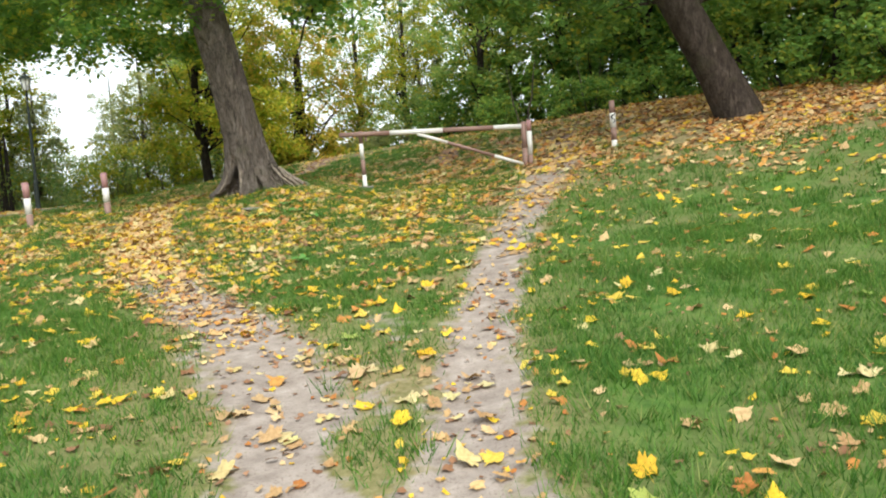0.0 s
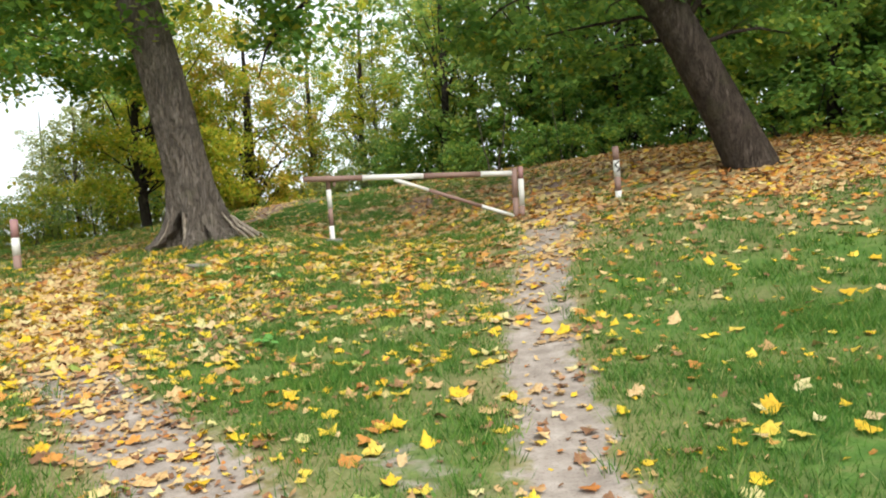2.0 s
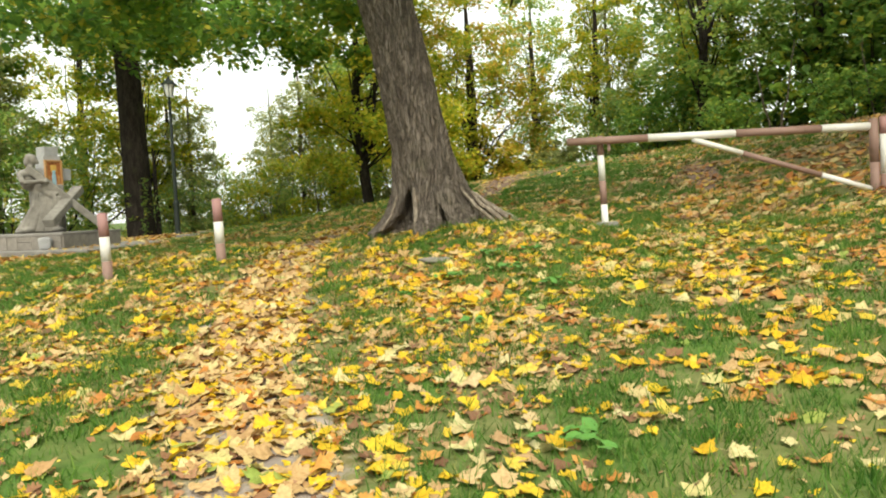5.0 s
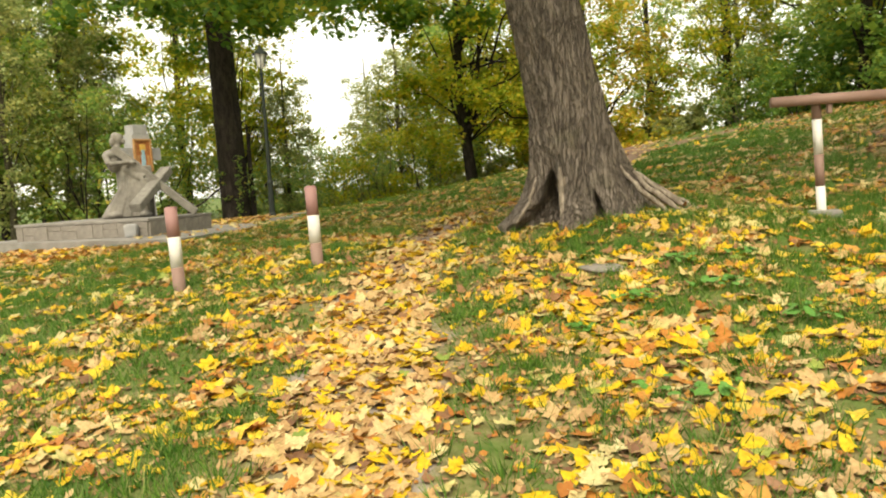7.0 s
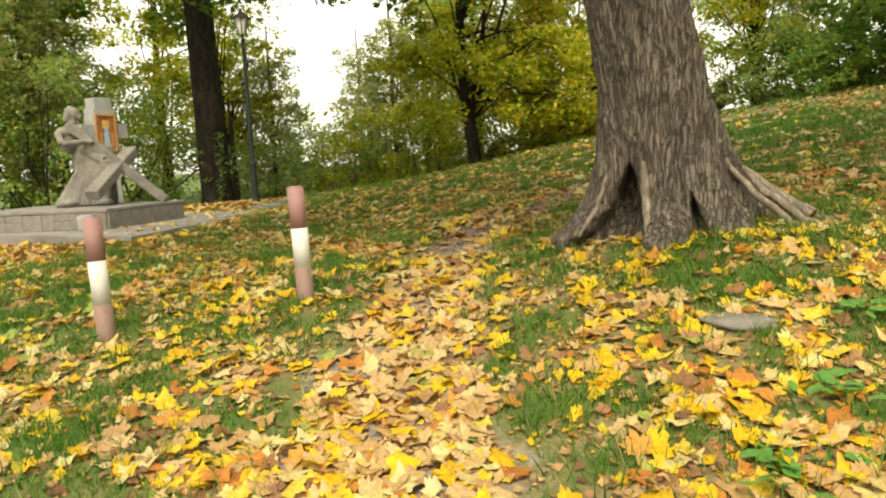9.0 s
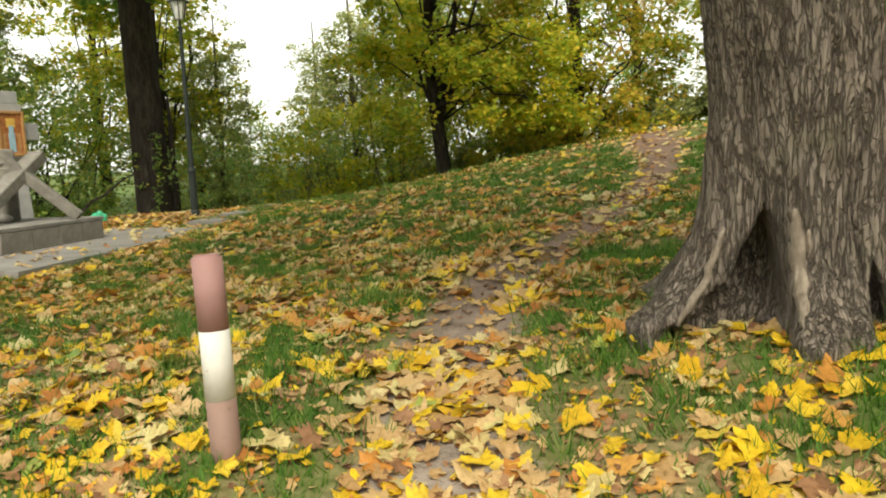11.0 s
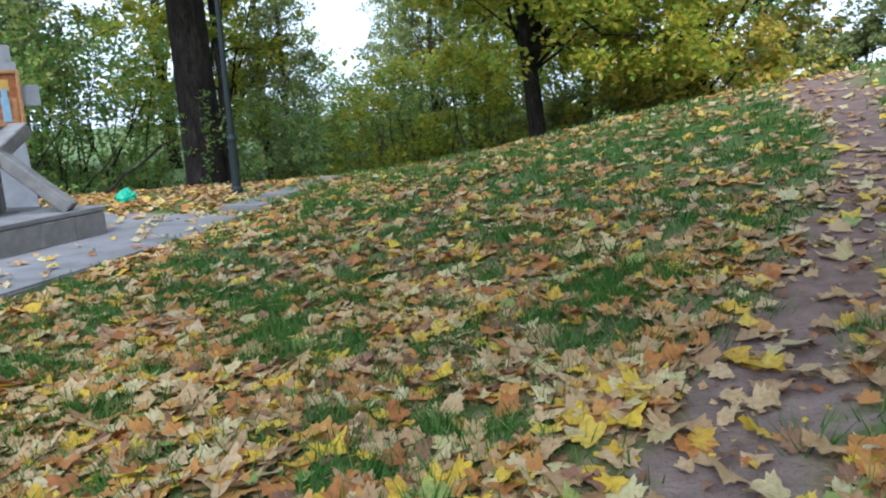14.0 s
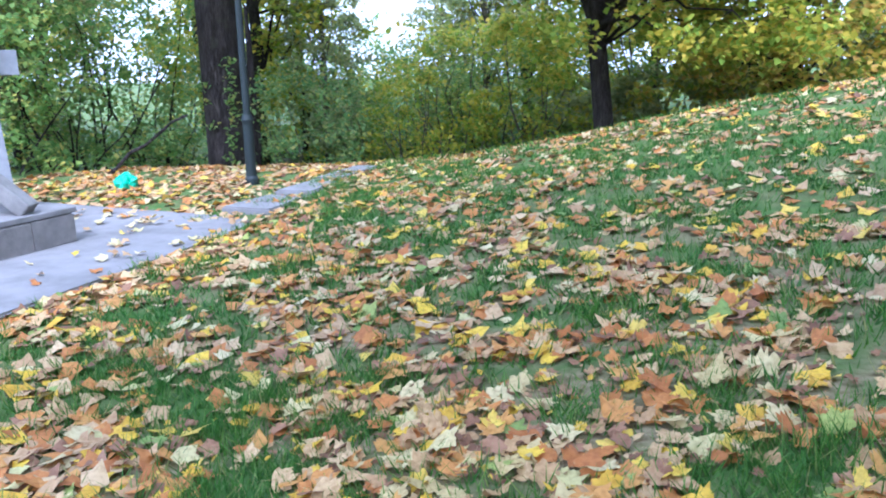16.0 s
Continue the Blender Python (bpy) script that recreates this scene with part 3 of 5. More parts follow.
maple = tree("maple_tree", "old maple with furrowed bark, buttress roots and a leaning trunk", R, t1_axis, [0.5, 0.37, 0.35, 0.33, 0.31, 0.27, 0.2, 0.1],
             ((-1.2, 0, 9.2), (5.6, 5.4, 3.9), 190), 52000, 0.155, BARK, GREEN, 0.75, t1_hang, limb_from=0.5, own_trunk=rooted_trunk())
maple.location = foot(*T1, 0.05)
for name, label, run, r in (
        ("surface_root", "pale weathered bare root", ((0.36, -0.28, 0.58), (0.58, -0.32, 0.31), (0.84, -0.34, 0.09), (1.08, -0.36, -0.01)), 0.036),
        ("surface_root", "pale weathered bare root", ((0.43, -0.19, 0.58), (0.66, -0.21, 0.32), (0.93, -0.22, 0.10), (1.24, -0.24, 0.0)), 0.045),
        ("surface_root", "pale weathered bare root", ((0.44, -0.08, 0.57), (0.71, -0.08, 0.34), (0.99, -0.06, 0.12), (1.36, -0.08, 0.01)), 0.042),
        ("surface_root", "thin pale root", ((0.48, 0.04, 0.53), (0.76, 0.06, 0.31), (1.08, 0.08, 0.11), (1.4, 0.1, 0.0)), 0.03),
        ("bare_ridge", "pale barkless wood between two hollows", ((-0.22, -0.58, 0.60), (-0.21, -0.60, 0.42), (-0.20, -0.645, 0.22), (-0.18, -0.77, -0.02)), 0.042),
        ("bare_ridge", "pale barkless wood between two hollows", ((-0.16, -0.59, 0.52), (-0.15, -0.61, 0.36), (-0.14, -0.655, 0.19), (-0.12, -0.78, -0.02)), 0.032),
        ("bare_ridge", "pale scar along a buttress root", ((-0.50, -0.41, 0.50), (-0.565, -0.425, 0.34), (-0.64, -0.45, 0.18), (-0.74, -0.48, 0.02)), 0.026)):
    pts = [np.array(a0) + (np.array(b0) - np.array(a0)) * t + R.normal(0, 0.006, 3) for a0, b0 in zip(run, run[1:]) for t in (0, 0.25, 0.5, 0.75)] + [np.array(run[-1])]
    v, f = [], []
    tube(v, f, pts, [0.78 * r * min(1.0, 0.45 + 0.2 * i, 0.5 + 0.15 * (len(pts) - 1 - i)) * R.uniform(0.85, 1.15) for i in range(len(pts))], 9, 0.3, R)
    tagged(new(name, mesh_of(name, v, f, [ROOT_WOOD], smooth=True)), label).parent = maple
v, f = [], []
tube(v, f, [(-1.1, -1.1, 5.5), (-0.2, -0.9, 5.9), (0.8, -0.7, 6.0), (1.7, -0.55, 5.8), (2.3, -0.6, 5.3), (2.55, -0.6, 4.75), (2.2, -0.6, 4.3), (1.7, -0.6, 3.9), (1.35, -0.6, 3.4), (1.2, -0.6, 2.9)], [0.07, 0.065, 0.06, 0.055, 0.05, 0.044, 0.038, 0.032, 0.024, 0.012], 8)
tagged(new("drooping_branch", mesh_of("drooping_branch", v, f, [BARK_DARK], smooth=True)), "bare drooping dark branch").parent = maple

# the leaning tree on the bank
T2 = (6.5, 16.6)
lean_axis = [(0.1, 0, -0.3), (0, 0, 0.1), (-0.45, 0, 1.0), (-1.15, 0, 2.35), (-1.95, 0, 3.8), (-2.65, 0, 5.4), (-3.1, 0, 7.4), (-3.2, 0, 9.5)]
bank_hang = [(R.uniform(-6.0, 2.5), R.uniform(-1.0, 3.5), R.uniform(2.4, 4.6)) for _ in range(46)]
leaner = tree("leaning_tree", "thick grey-brown trunk leaning over a leaf-strewn bank", R, lean_axis, [0.6, 0.5, 0.42, 0.39, 0.36, 0.3, 0.2, 0.08],
              ((-2.2, 0, 7.5), (5.0, 4.6, 3.8), 130), 31000, 0.16, BARK_LEAN, DEEP, 0.75, bank_hang, limb_from=0.45)
leaner.location = foot(*T2)

# the dark straight tree beside the lamp
T3 = (-18.86, 31.9)
dark_axis = [(0.02, 0, -0.3), (0, 0, 0.4), (-0.04, 0, 2.5), (-0.10, 0, 5.0), (-0.2, 0, 7.0), (-0.5, 0, 9.5), (-0.5, 0, 12.0)]
dark_hang = [(R.uniform(-5.0, 1.4), R.uniform(-4.5, 3.0), R.uniform(5.4, 7.4)) for _ in range(30)] + [(R.uniform(0.6, 7.2), R.uniform(-4.5, 2.0), R.uniform(5.05, 7.2)) for _ in range(58)]
darktree = tree("tall_maple", "tall straight dark trunk beside the street lamp", R, dark_axis, [0.46, 0.39, 0.365, 0.34, 0.30, 0.22, 0.1],
                ((-1.2, 0, 10.5), (4.2, 4.6, 3.6), 110), 35000, 0.19, BARK_DARK, GREEN, 0.8, dark_hang, limb_from=0.6)
darktree.location, darktree.scale = foot(*T3), (1.33, 1.33, 1.33)

v, f = [], []
tube(v, f, [(0.40, 0.2, -0.2), (0.42, 0.22, 0.7), (0.39, 0.22, 1.5), (0.40, 0.22, 2.3), (0.37, 0.22, 2.9)], [0.085, 0.08, 0.07, 0.05, 0.02], 9, 0.1, R)
tagged(new("side_stem", mesh_of("side_stem", v, f, [BARK_DARK], smooth=True)), "thin dark stem beside the trunk").parent = darktree
sprig_at = np.array([(0.30 + 0.16 * R.random(), -0.42 + 0.14 * R.random(), z) for z in np.linspace(0.25, 2.0, 16)] + [(-0.08, -0.42, 1.55), (-0.05, -0.42, 1.3), (0.02, -0.42, 0.9)])
lv, lf = leaf_cloud(R, sprig_at, np.full(len(sprig_at), 0.14), 190, 0.075)
tagged(new("sprig_foliage", mesh_of("sprig_foliage", lv, lf, [LIGHT])), "small leafy sprigs growing from the bark", kind="stuff").parent = darktree

# the small dark-stemmed tree on the brow, its yellowing branches hanging low
T4 = (-10.9, 35.6)
brow_axis = [(0.1, 0, -0.4), (0.05, 0, 0.5), (-0.12, 0, 2.2), (-0.3, 0, 4.0), (-0.3, 0, 6.0), (-0.2, 0, 9.0)]
brow_hang = [(R.uniform(-2.6, 4.6), R.uniform(-3.0, 1.0), R.uniform(2.2, 4.6)) for _ in range(64)]
brow = tree("brow_tree", "dark thin trunk under low-hanging yellowing branches", R, brow_axis, [0.28, 0.24, 0.21, 0.18, 0.14, 0.05],
            ((1.2, 0, 7.4), (4.2, 4.0, 4.4), 120), 24000, 0.155, BARK_DARK, LIME, 0.75, brow_hang, limb_from=0.35)
brow.location = foot(*T4)

gold_low = [(R.uniform(-3.6, 3.4), R.uniform(-3.2, 1.5), R.uniform(0.3, 2.6)) for _ in range(46)]
golden = tree("golden_tree", "bushy tree with dull gold leaves down to the grass", R, [(0, 0, -0.4), (0, 0, 1), (0.1, 0, 3), (0.1, 0, 6), (0, 0, 9)], [0.35, 0.3, 0.24, 0.16, 0.05],
              ((0, 0, 4.6), (3.3, 3.0, 5.2), 150), 19000, 0.16, BARK_DARK, GOLD, 0.7, gold_low, limb_from=0.1, hollow=0.45)
golden.location = foot(-7.0, 38.2)


def grove(proto, spots, group):
    """The prototype at the first spot, copies at the rest: (x, y, scale, turn)."""
    for i, (x, y, s, turn) in enumerate(spots):
        ob = proto if i == 0 else copy_thing(proto, Matrix.Identity(4))
        tagged(ob, group=group)
        ob.location, ob.rotation_euler, ob.scale = foot(x, y, 0.25), (0, 0, turn), (s, s, s * (0.92 + 0.16 * ((i * 37) % 10) / 10))


wood_dark = tree("woodland_tree", "woodland tree with a slender trunk and dense dark green crown", R, [(0, 0, -0.4), (0.05, 0, 1.5), (-0.1, 0.1, 3.5), (0.1, 0, 6), (0, 0, 9.5)], [0.2, 0.16, 0.13, 0.1, 0.04],
                 ((0, 0, 5.6), (3.5, 3.5, 5.0), 110), 9500, 0.2, BARK_DARK, DEEP, 0.85, None, limb_from=0.3, seg=9)
grove(wood_dark, [(7.6, 28.2, 1.0, 4), (13.5, 19.0, 1.0, 5), (7.0, 33.0, 1.15, 2.7), (11.0, 28.5, 1.15, 0.6), (14.5, 24.0, 1.2, 3.6), (17.5, 20.5, 1.2, 5.2), (12.5, 34.0, 1.3, 0.3), (18.5, 27.5, 1.3, 2.2),
                  (16.2, 16.0, 1.0, 4.2), (10.0, 40.0, 1.3, 3.0), (17.0, 35.0, 1.4, 5.0), (22.0, 22.0, 1.4, 0.5), (20.5, 15.0, 1.3, 2.0)], "trees of the dark wood")

tall_lime = tree("broadleaf_tree", "tall broadleaf tree turning yellow-green", R, [(0, 0, -0.4), (0, 0, 2), (0.15, 0, 4.5), (0, 0, 8), (0, 0, 12)], [0.28, 0.22, 0.18, 0.12, 0.04],
                 ((0, 0, 6.6), (3.2, 3.2, 5.8), 140), 10000, 0.175, BARK_DARK, LIME, 0.66, None, limb_from=0.25, seg=9)
grove(tall_lime, [(-22.3, 37.5, 1.05, 0), (-27.5, 33.0, 1.0, 2.0), (-30.0, 44.0, 1.2, 4.0), (-15.8, 45.0, 0.8, 1.0), (-34, 38, 1.25, 3), (-1.6, 38.0, 0.75, 2.4), (3.4, 36.8, 0.9, 0.9), (-11.5, 47.0, 0.9, 1.3), (-23.3, 41.5, 0.75, 2.6)], "yellowing trees beyond the lawn")

tall_green = tree("green_tree", "tall green tree beyond the lawn", R, [(0, 0, -0.4), (0, 0, 2), (-0.15, 0, 4.5), (0, 0, 8), (0, 0, 12)], [0.26, 0.2, 0.17, 0.12, 0.04],
                  ((0, 0, 6.8), (3.2, 3.2, 5.6), 130), 8800, 0.175, BARK_DARK, LIGHT, 0.66, None, limb_from=0.25, seg=9)
grove(tall_green, [(-25.5, 28.0, 0.9, 0), (-30.0, 25.0, 1.0, 1.5), (-13.0, 44.0, 0.95, 3.0), (1.8, 32.6, 0.85, 2.2), (2.4, 43.0, 1.1, 0.8), (-35, 29, 1.2, 5), (-5.0, 48.0, 1.0, 3.9), (-38, 36, 1.3, 0.3), (9.5, 24.5, 0.85, 1), (11.2, 21.5, 0.8, 3), (5.0, 31.2, 0.85, 2.2)], "green trees beyond the lawn")

low_green = shrub("green_shrub", "dense green shrub with many thin dark stems", R, (1.9, 1.7, 4.2), 13, 2900, 0.115, BARK_DARK, LIGHT, 70, clump=0.5, low=0.02)
grove(low_green, [(-21.8, 29.8, 1.0, 0), (-21.5, 27.5, 1.15, 1), (-22.8, 31.5, 1.2, 4), (-24.5, 24.5, 1.2, 2), (-15.0, 39.0, 0.85, 1.2), (-13.2, 40.8, 1.0, 4.4), (-17.5, 41.5, 0.9, 5.2), (-23.5, 34.0, 1.2, 1.7), (-26.5, 38.0, 1.1, 2.9), (-19.6, 42.6, 1.0, 0.5), (-23.4, 45.5, 1.3, 3.0), (-18.2, 46.5, 1.2, 1.0)], "green shrubs at the lawn's edge")
gold_shrub = shrub("yellow_shrub", "loose bright yellow-green shrub with pale stems", R, (1.8, 1.7, 3.6), 12, 2100, 0.125, BARK_PALE, LIME, 60, clump=0.55)
grove(gold_shrub, [(-15.6, 37.2, 1.25, 0), (-13.2, 37.6, 1.1, 2), (-16.0, 35.6, 0.8, 5.1), (-14.6, 40.2, 1.3, 2.6), (-11.0, 42.0, 1.6, 1.2)], "yellow shrubs at the lawn's edge")
lime_shrub = shrub("hazel_shrub", "loose soft green shrub with pale stems", R, (1.8, 1.7, 3.4), 12, 1900, 0.12, BARK_PALE, MIXED, 55, clump=0.55)
grove(lime_shrub, [(-20.0, 40.5, 0.8, 1), (-24.5, 42, 0.8, 3), (-20.4, 33.5, 0.9, 4), (-17.4, 32.8, 0.85, 2.3), (-18.6, 37.6, 0.85, 3.3), (-1.2, 34.8, 0.8, 1), (-26, 29.5, 0.9, 5), (-17.6, 40.0, 1.15, 4.0), (-21.0, 44.0, 1.1, 2.0)], "soft green shrubs at the lawn's edge")
feathery = tree("feathery_tree", "tall thin-leaved grey-green tree with sky showing through", R, [(0, 0, -0.4), (0.1, 0, 2), (0, 0, 4.5), (0.1, 0, 8), (0, 0, 11)], [0.16, 0.13, 0.1, 0.07, 0.03],
                ((0, 0, 5.6), (1.9, 1.9, 5.0), 110), 7500, 0.15, BARK_PALE, PALE, 0.55, None, limb_from=0.2, seg=8)
grove(feathery, [(-16.7, 43.0, 1.0, 0), (-15.6, 46.5, 1.1, 2), (-27.5, 26.5, 0.9, 1), (-1.0, 43.0, 1.0, 3), (-19.2, 45.0, 0.75, 1.4), (-23.6, 29.0, 0.85, 2.2), (-25.5, 32.5, 0.95, 4.1), (-22.6, 25.6, 0.8, 0.7), (-20.2, 38.2, 0.75, 5.0)], "feathery grey-green trees")
pale_shrub = shrub("pale_shrub", "pale straw-coloured tall grass and shrub on the brow", R, (1.3, 1.2, 2.2), 14, 5000, 0.14, BARK_PALE, PALE, 40)
grove(pale_shrub, [(-3.0, 38.0, 0.9, 0), (-21.8, 43.0, 1.2, 1), (-18.6, 44.5, 1.2, 2.5), (-11.6, 39.8, 1.2, 0.7), (-9.2, 41.0, 1.3, 3.4), (-4.8, 41.5, 1.2, 0.2), (-8.2, 44, 1.5, 2)], "pale shrubs")
dark_shrub = shrub("dark_shrub", "dark green undergrowth at the foot of the wood", R, (1.7, 1.5, 2.2), 12, 1900, 0.15, BARK_DARK, DEEP, 40)
grove(dark_shrub, [(5.0, 27.2, 0.8, 0), (8.3, 24.2, 0.9, 1), (9.8, 20.6, 1.0, 2), (11.0, 17.6, 1.0, 3), (13.2, 15.4, 1.1, 4), (2.2, 30.0, 0.7, 5), (6.8, 26.0, 0.8, 2.2), (0.2, 33.2, 0.8, 0.4), (15.0, 13.0, 1.1, 1.5), (12.4, 19.4, 1.2, 0.7), (1.8, 36.8, 1.3, 4.4), (-0.4, 37.6, 1.2, 1.1), (3.6, 34.4, 1.2, 0.3), (3.9, 32, 1.5, 2.8), (9.5, 29, 1.7, 1.9), (6.2, 30.2, 1.6, 4.1), (11.8, 25.2, 1.7, 0.9), (13.8, 21.5, 1.7, 3.2), (16.4, 18.2, 1.7, 5.5), (1.0, 35.5, 1.5, 2.0), (8.5, 32.8, 1.9, 0.1), (14.5, 28.0, 2.0, 1.0), (18.5, 22.5, 2.0, 2.0), (4.5, 36.5, 1.9, 3.0)], "undergrowth of the wood")

sapling = tagged(new("sapling"), "slim pale leaning sapling stem", "tree")
v, f = [], []
tube(v, f, bent(R, (0, 0, -0.2), (-0.55, 0, 3.6), 7, 0.0, 0.08), [0.05, 0.046, 0.042, 0.038, 0.03, 0.024, 0.012], 7)
stem = new("stem", mesh_of("stem", v, f, [BARK_PALE], smooth=True))
stem.parent = sapling
grove(sapling, [(2.9, 27.6, 0.72, 0), (5.2, 27.0, 0.6, 0.4), (5.5, 27.2, 0.6, 3.4), (3.2, 28.2, 0.8, 2.6), (10.5, 16.4, 0.9, 3.3), (11.0, 15.8, 1.0, 0.2)], "pale saplings")


# ---- barrier, bollards, lamp ----
def bands(parent, a, b, r, cuts, mats, names=("band",), seg=18):
    """A painted round post or bar in coloured lengths, end to end."""
    a, b = Vector(a), Vector(b)
    for c0, c1, m in zip(cuts, cuts[1:], mats):
        bm = bmesh.new()
        rod(bm, a.lerp(b, c0), a.lerp(b, c1), r, seg=seg)
        es = [ed for ed in bm.edges if len(ed.link_faces) == 2 and abs(ed.calc_face_angle(0)) > 1.2]
        if c0 == 0 or c1 == 1:
            end = b if c1 == 1 else a
            es = [ed for ed in es if all((vv.co - end).length < r * 1.1 for vv in ed.verts)]
            bmesh.ops.bevel(bm, geom=es, offset=r * 0.18, segments=2, affect="EDGES")
        ob = part(names[0], bm, m, parent, {"faded_red_paint": "faded red paint", "brown_red_paint": "brown-red paint", "white_paint": "white painted band"}[m.name], True)
        for face in ob.data.polygons:
            face.use_smooth = len(face.vertices) == 4 and abs(face.normal.dot((b - a).normalized())) < 0.5


def bollard(x, y, high, lean_x, lean_y, cuts, mats, label):
    root = tagged(new("bollard"), label, "bollard", "bollards beside the paths")
    root.location = foot(x, y, 0.035)
    bands(root, (-lean_x * 0.2, -lean_y * 0.2, -0.2 * high), (lean_x, lean_y, high), 0.06, cuts, mats)
    return root


bollard(-6.53, 14.75, 0.86, -0.035, 0.02, (0, 0.44, 0.71, 1), (MAROON, CHALK, RED), "leaning red and white painted bollard beside the trodden path")
bollard(-7.66, 14.02, 0.88, -0.045, 0.02, (0, 0.44, 0.72, 1), (MAROON, CHALK, RED), "red and white bollard with chipped top")
b3 = bollard(3.66, 16.1, 0.98, -0.04, 0.0, (0, 0.3, 0.52, 0.78, 1), (CHALK, MAROON, CHALK, MAROON), "tall red and white bollard with black scribbles on the bank")
bm = bmesh.new()
for i in range(9):
    w0 = 0.6 * math.sin(i * 0.9) - 1.57
    box(bm, (0.025, 0.008, 0.035), Matrix.Translation((-0.028 + 0.062 * math.cos(w0), 0.062 * math.sin(w0), 0.50 + 0.022 * i)) @ pose(0, 0, 0, 0, 0, math.degrees(w0) + 90))
part("scribble", bm, INK, b3, "black marker scribble")


def barrier():
    root = tagged(new("barrier_gate"), "weathered red and white pole barrier with diagonal brace", "barrier")
    gl, gr = Vector((-1.66, 16.35, 0)), Vector((1.84, 16.75, 0))
    gl.z, gr.z = ground_z(gl.x, gl.y), ground_z(gr.x, gr.y)
    zl, zr = 2.72, 2.73
    bands(root, (gl.x, gl.y, gl.z - 0.2), (gl.x - 0.05, gl.y, zl + 0.07), 0.045, (0, 0.36, 0.58, 0.82, 1), (CHALK, MAROON, CHALK, MAROON), ("post",))
    bands(root, (gr.x, gr.y, gr.z - 0.2), (gr.x - 0.02, gr.y, zr + 0.10), 0.058, (0, 0.5, 1), (MAROON, MAROON), ("post",))
    bands(root, (gr.x + 0.115, gr.y - 0.02, gr.z - 0.2), (gr.x + 0.10, gr.y - 0.02, zr + 0.12), 0.055, (0, 0.36, 0.80, 1), (MAROON, CHALK, RED), ("post",))
    d = (Vector((gr.x - 0.06, gr.y, zr)) - Vector((gl.x, gl.y - 0.1, zl)))
    a0 = Vector((gl.x, gl.y - 0.1, zl)) - d * 0.14
    b0 = Vector((gr.x - 0.06, gr.y, zr))
    bands(root, a0, b0, 0.052, (0, 0.27, 0.56, 0.84, 1), (MAROON, CHALK, MAROON, CHALK), ("bar",))
    bands(root, a0.lerp(b0, 0.42) - Vector((0, 0, 0.05)), (gr.x - 0.05, gr.y, gr.z + 0.03), 0.036, (0, 0.28, 0.72, 1), (CHALK, MAROON, CHALK), ("brace",))
    bm = bmesh.new()
    box(bm, (0.3, 0.26, 0.16), Matrix.Translation((gl.x + 0.02, gl.y, gl.z - 0.08)), 0.03)
    part("footing", bm, CONCRETE, root, "small concrete footing")
    bm = bmesh.new()
    box(bm, (0.04, 0.13, 0.14), Matrix.Translation((gl.x + 0.07, gl.y - 0.02, zl - 0.14)), 0.006)
    part("lock_plate", bm, MAROON, root, "rusty steel plate")


barrier()


def street_lamp(x, y):
    root = tagged(new("street_lamp"), "old-style dark green iron lamp post with a glazed lantern", "street lamp")
    root.location = foot(x, y, 0.02)
    for name, cuts in (("base", [(0, 0.115), (0.12, 0.11), (0.16, 0.085), (0.95, 0.078), (1.02, 0.095), (1.1, 0.07)]), ("pole", [(1.1, 0.058), (2.2, 0.054), (4.05, 0.04), (4.1, 0.06), (4.14, 0.03), (4.25, 0.03)])):
        v, f = [], []
        tube(v, f, [(0, 0, z) for z, r in cuts], [r for z, r in cuts], 16)
        ob = new(name, mesh_of(name, v, f, [LAMP_PAINT], smooth=False))
        ob.parent = root
    bm = bmesh.new()
    bmesh.ops.create_cone(bm, cap_ends=True, segments=6, radius1=0.10, radius2=0.19, depth=0.36, matrix=Matrix.Translation((0, 0, 4.45)))
    lantern = part("lantern", bm, GLASS, root, "milky glass panes")
    for k in range(6):
        w = k * math.pi / 3
        bm = bmesh.new()
        rod(bm, (0.102 * math.cos(w), 0.102 * math.sin(w), 4.26), (0.195 * math.cos(w), 0.195 * math.sin(w), 4.64), 0.011, seg=6)
        part("glazing_bar", bm, LAMP_PAINT, lantern)
    bm = bmesh.new()
    bmesh.ops.create_cone(bm, cap_ends=True, segments=6, radius1=0.25, radius2=0.09, depth=0.14, matrix=Matrix.Translation((0, 0, 4.70)))
    bmesh.ops.create_cone(bm, cap_ends=True, segments=8, radius1=0.07, radius2=0.02, depth=0.14, matrix=Matrix.Translation((0, 0, 4.83)))
    part("cap", bm, LAMP_PAINT, root)


street_lamp(-14.46, 27.07)

# ---- the wayside monument ----

def slab_piece(name, outline, top, deep, mat, parent=None, label=""):
    bm = bmesh.new()
    vs = [bm.verts.new((x, y, top)) for x, y in outline]
    face = bm.faces.new(vs)
    if face.normal.z < 0:
        face.normal_flip()
    ext = bmesh.ops.extrude_face_region(bm, geom=[face])
    for vv in ext["geom"]:
        if isinstance(vv, bmesh.types.BMVert):
            vv.co.z -= deep
    bmesh.ops.recalc_face_normals(bm, faces=bm.faces)
    es = [ed for ed in bm.edges if all(abs(q.co.z - top) < 1e-4 for q in ed.verts)]
    bmesh.ops.bevel(bm, geom=es, offset=0.02, segments=2, affect="EDGES")
    return part(name, bm, mat, parent, label)


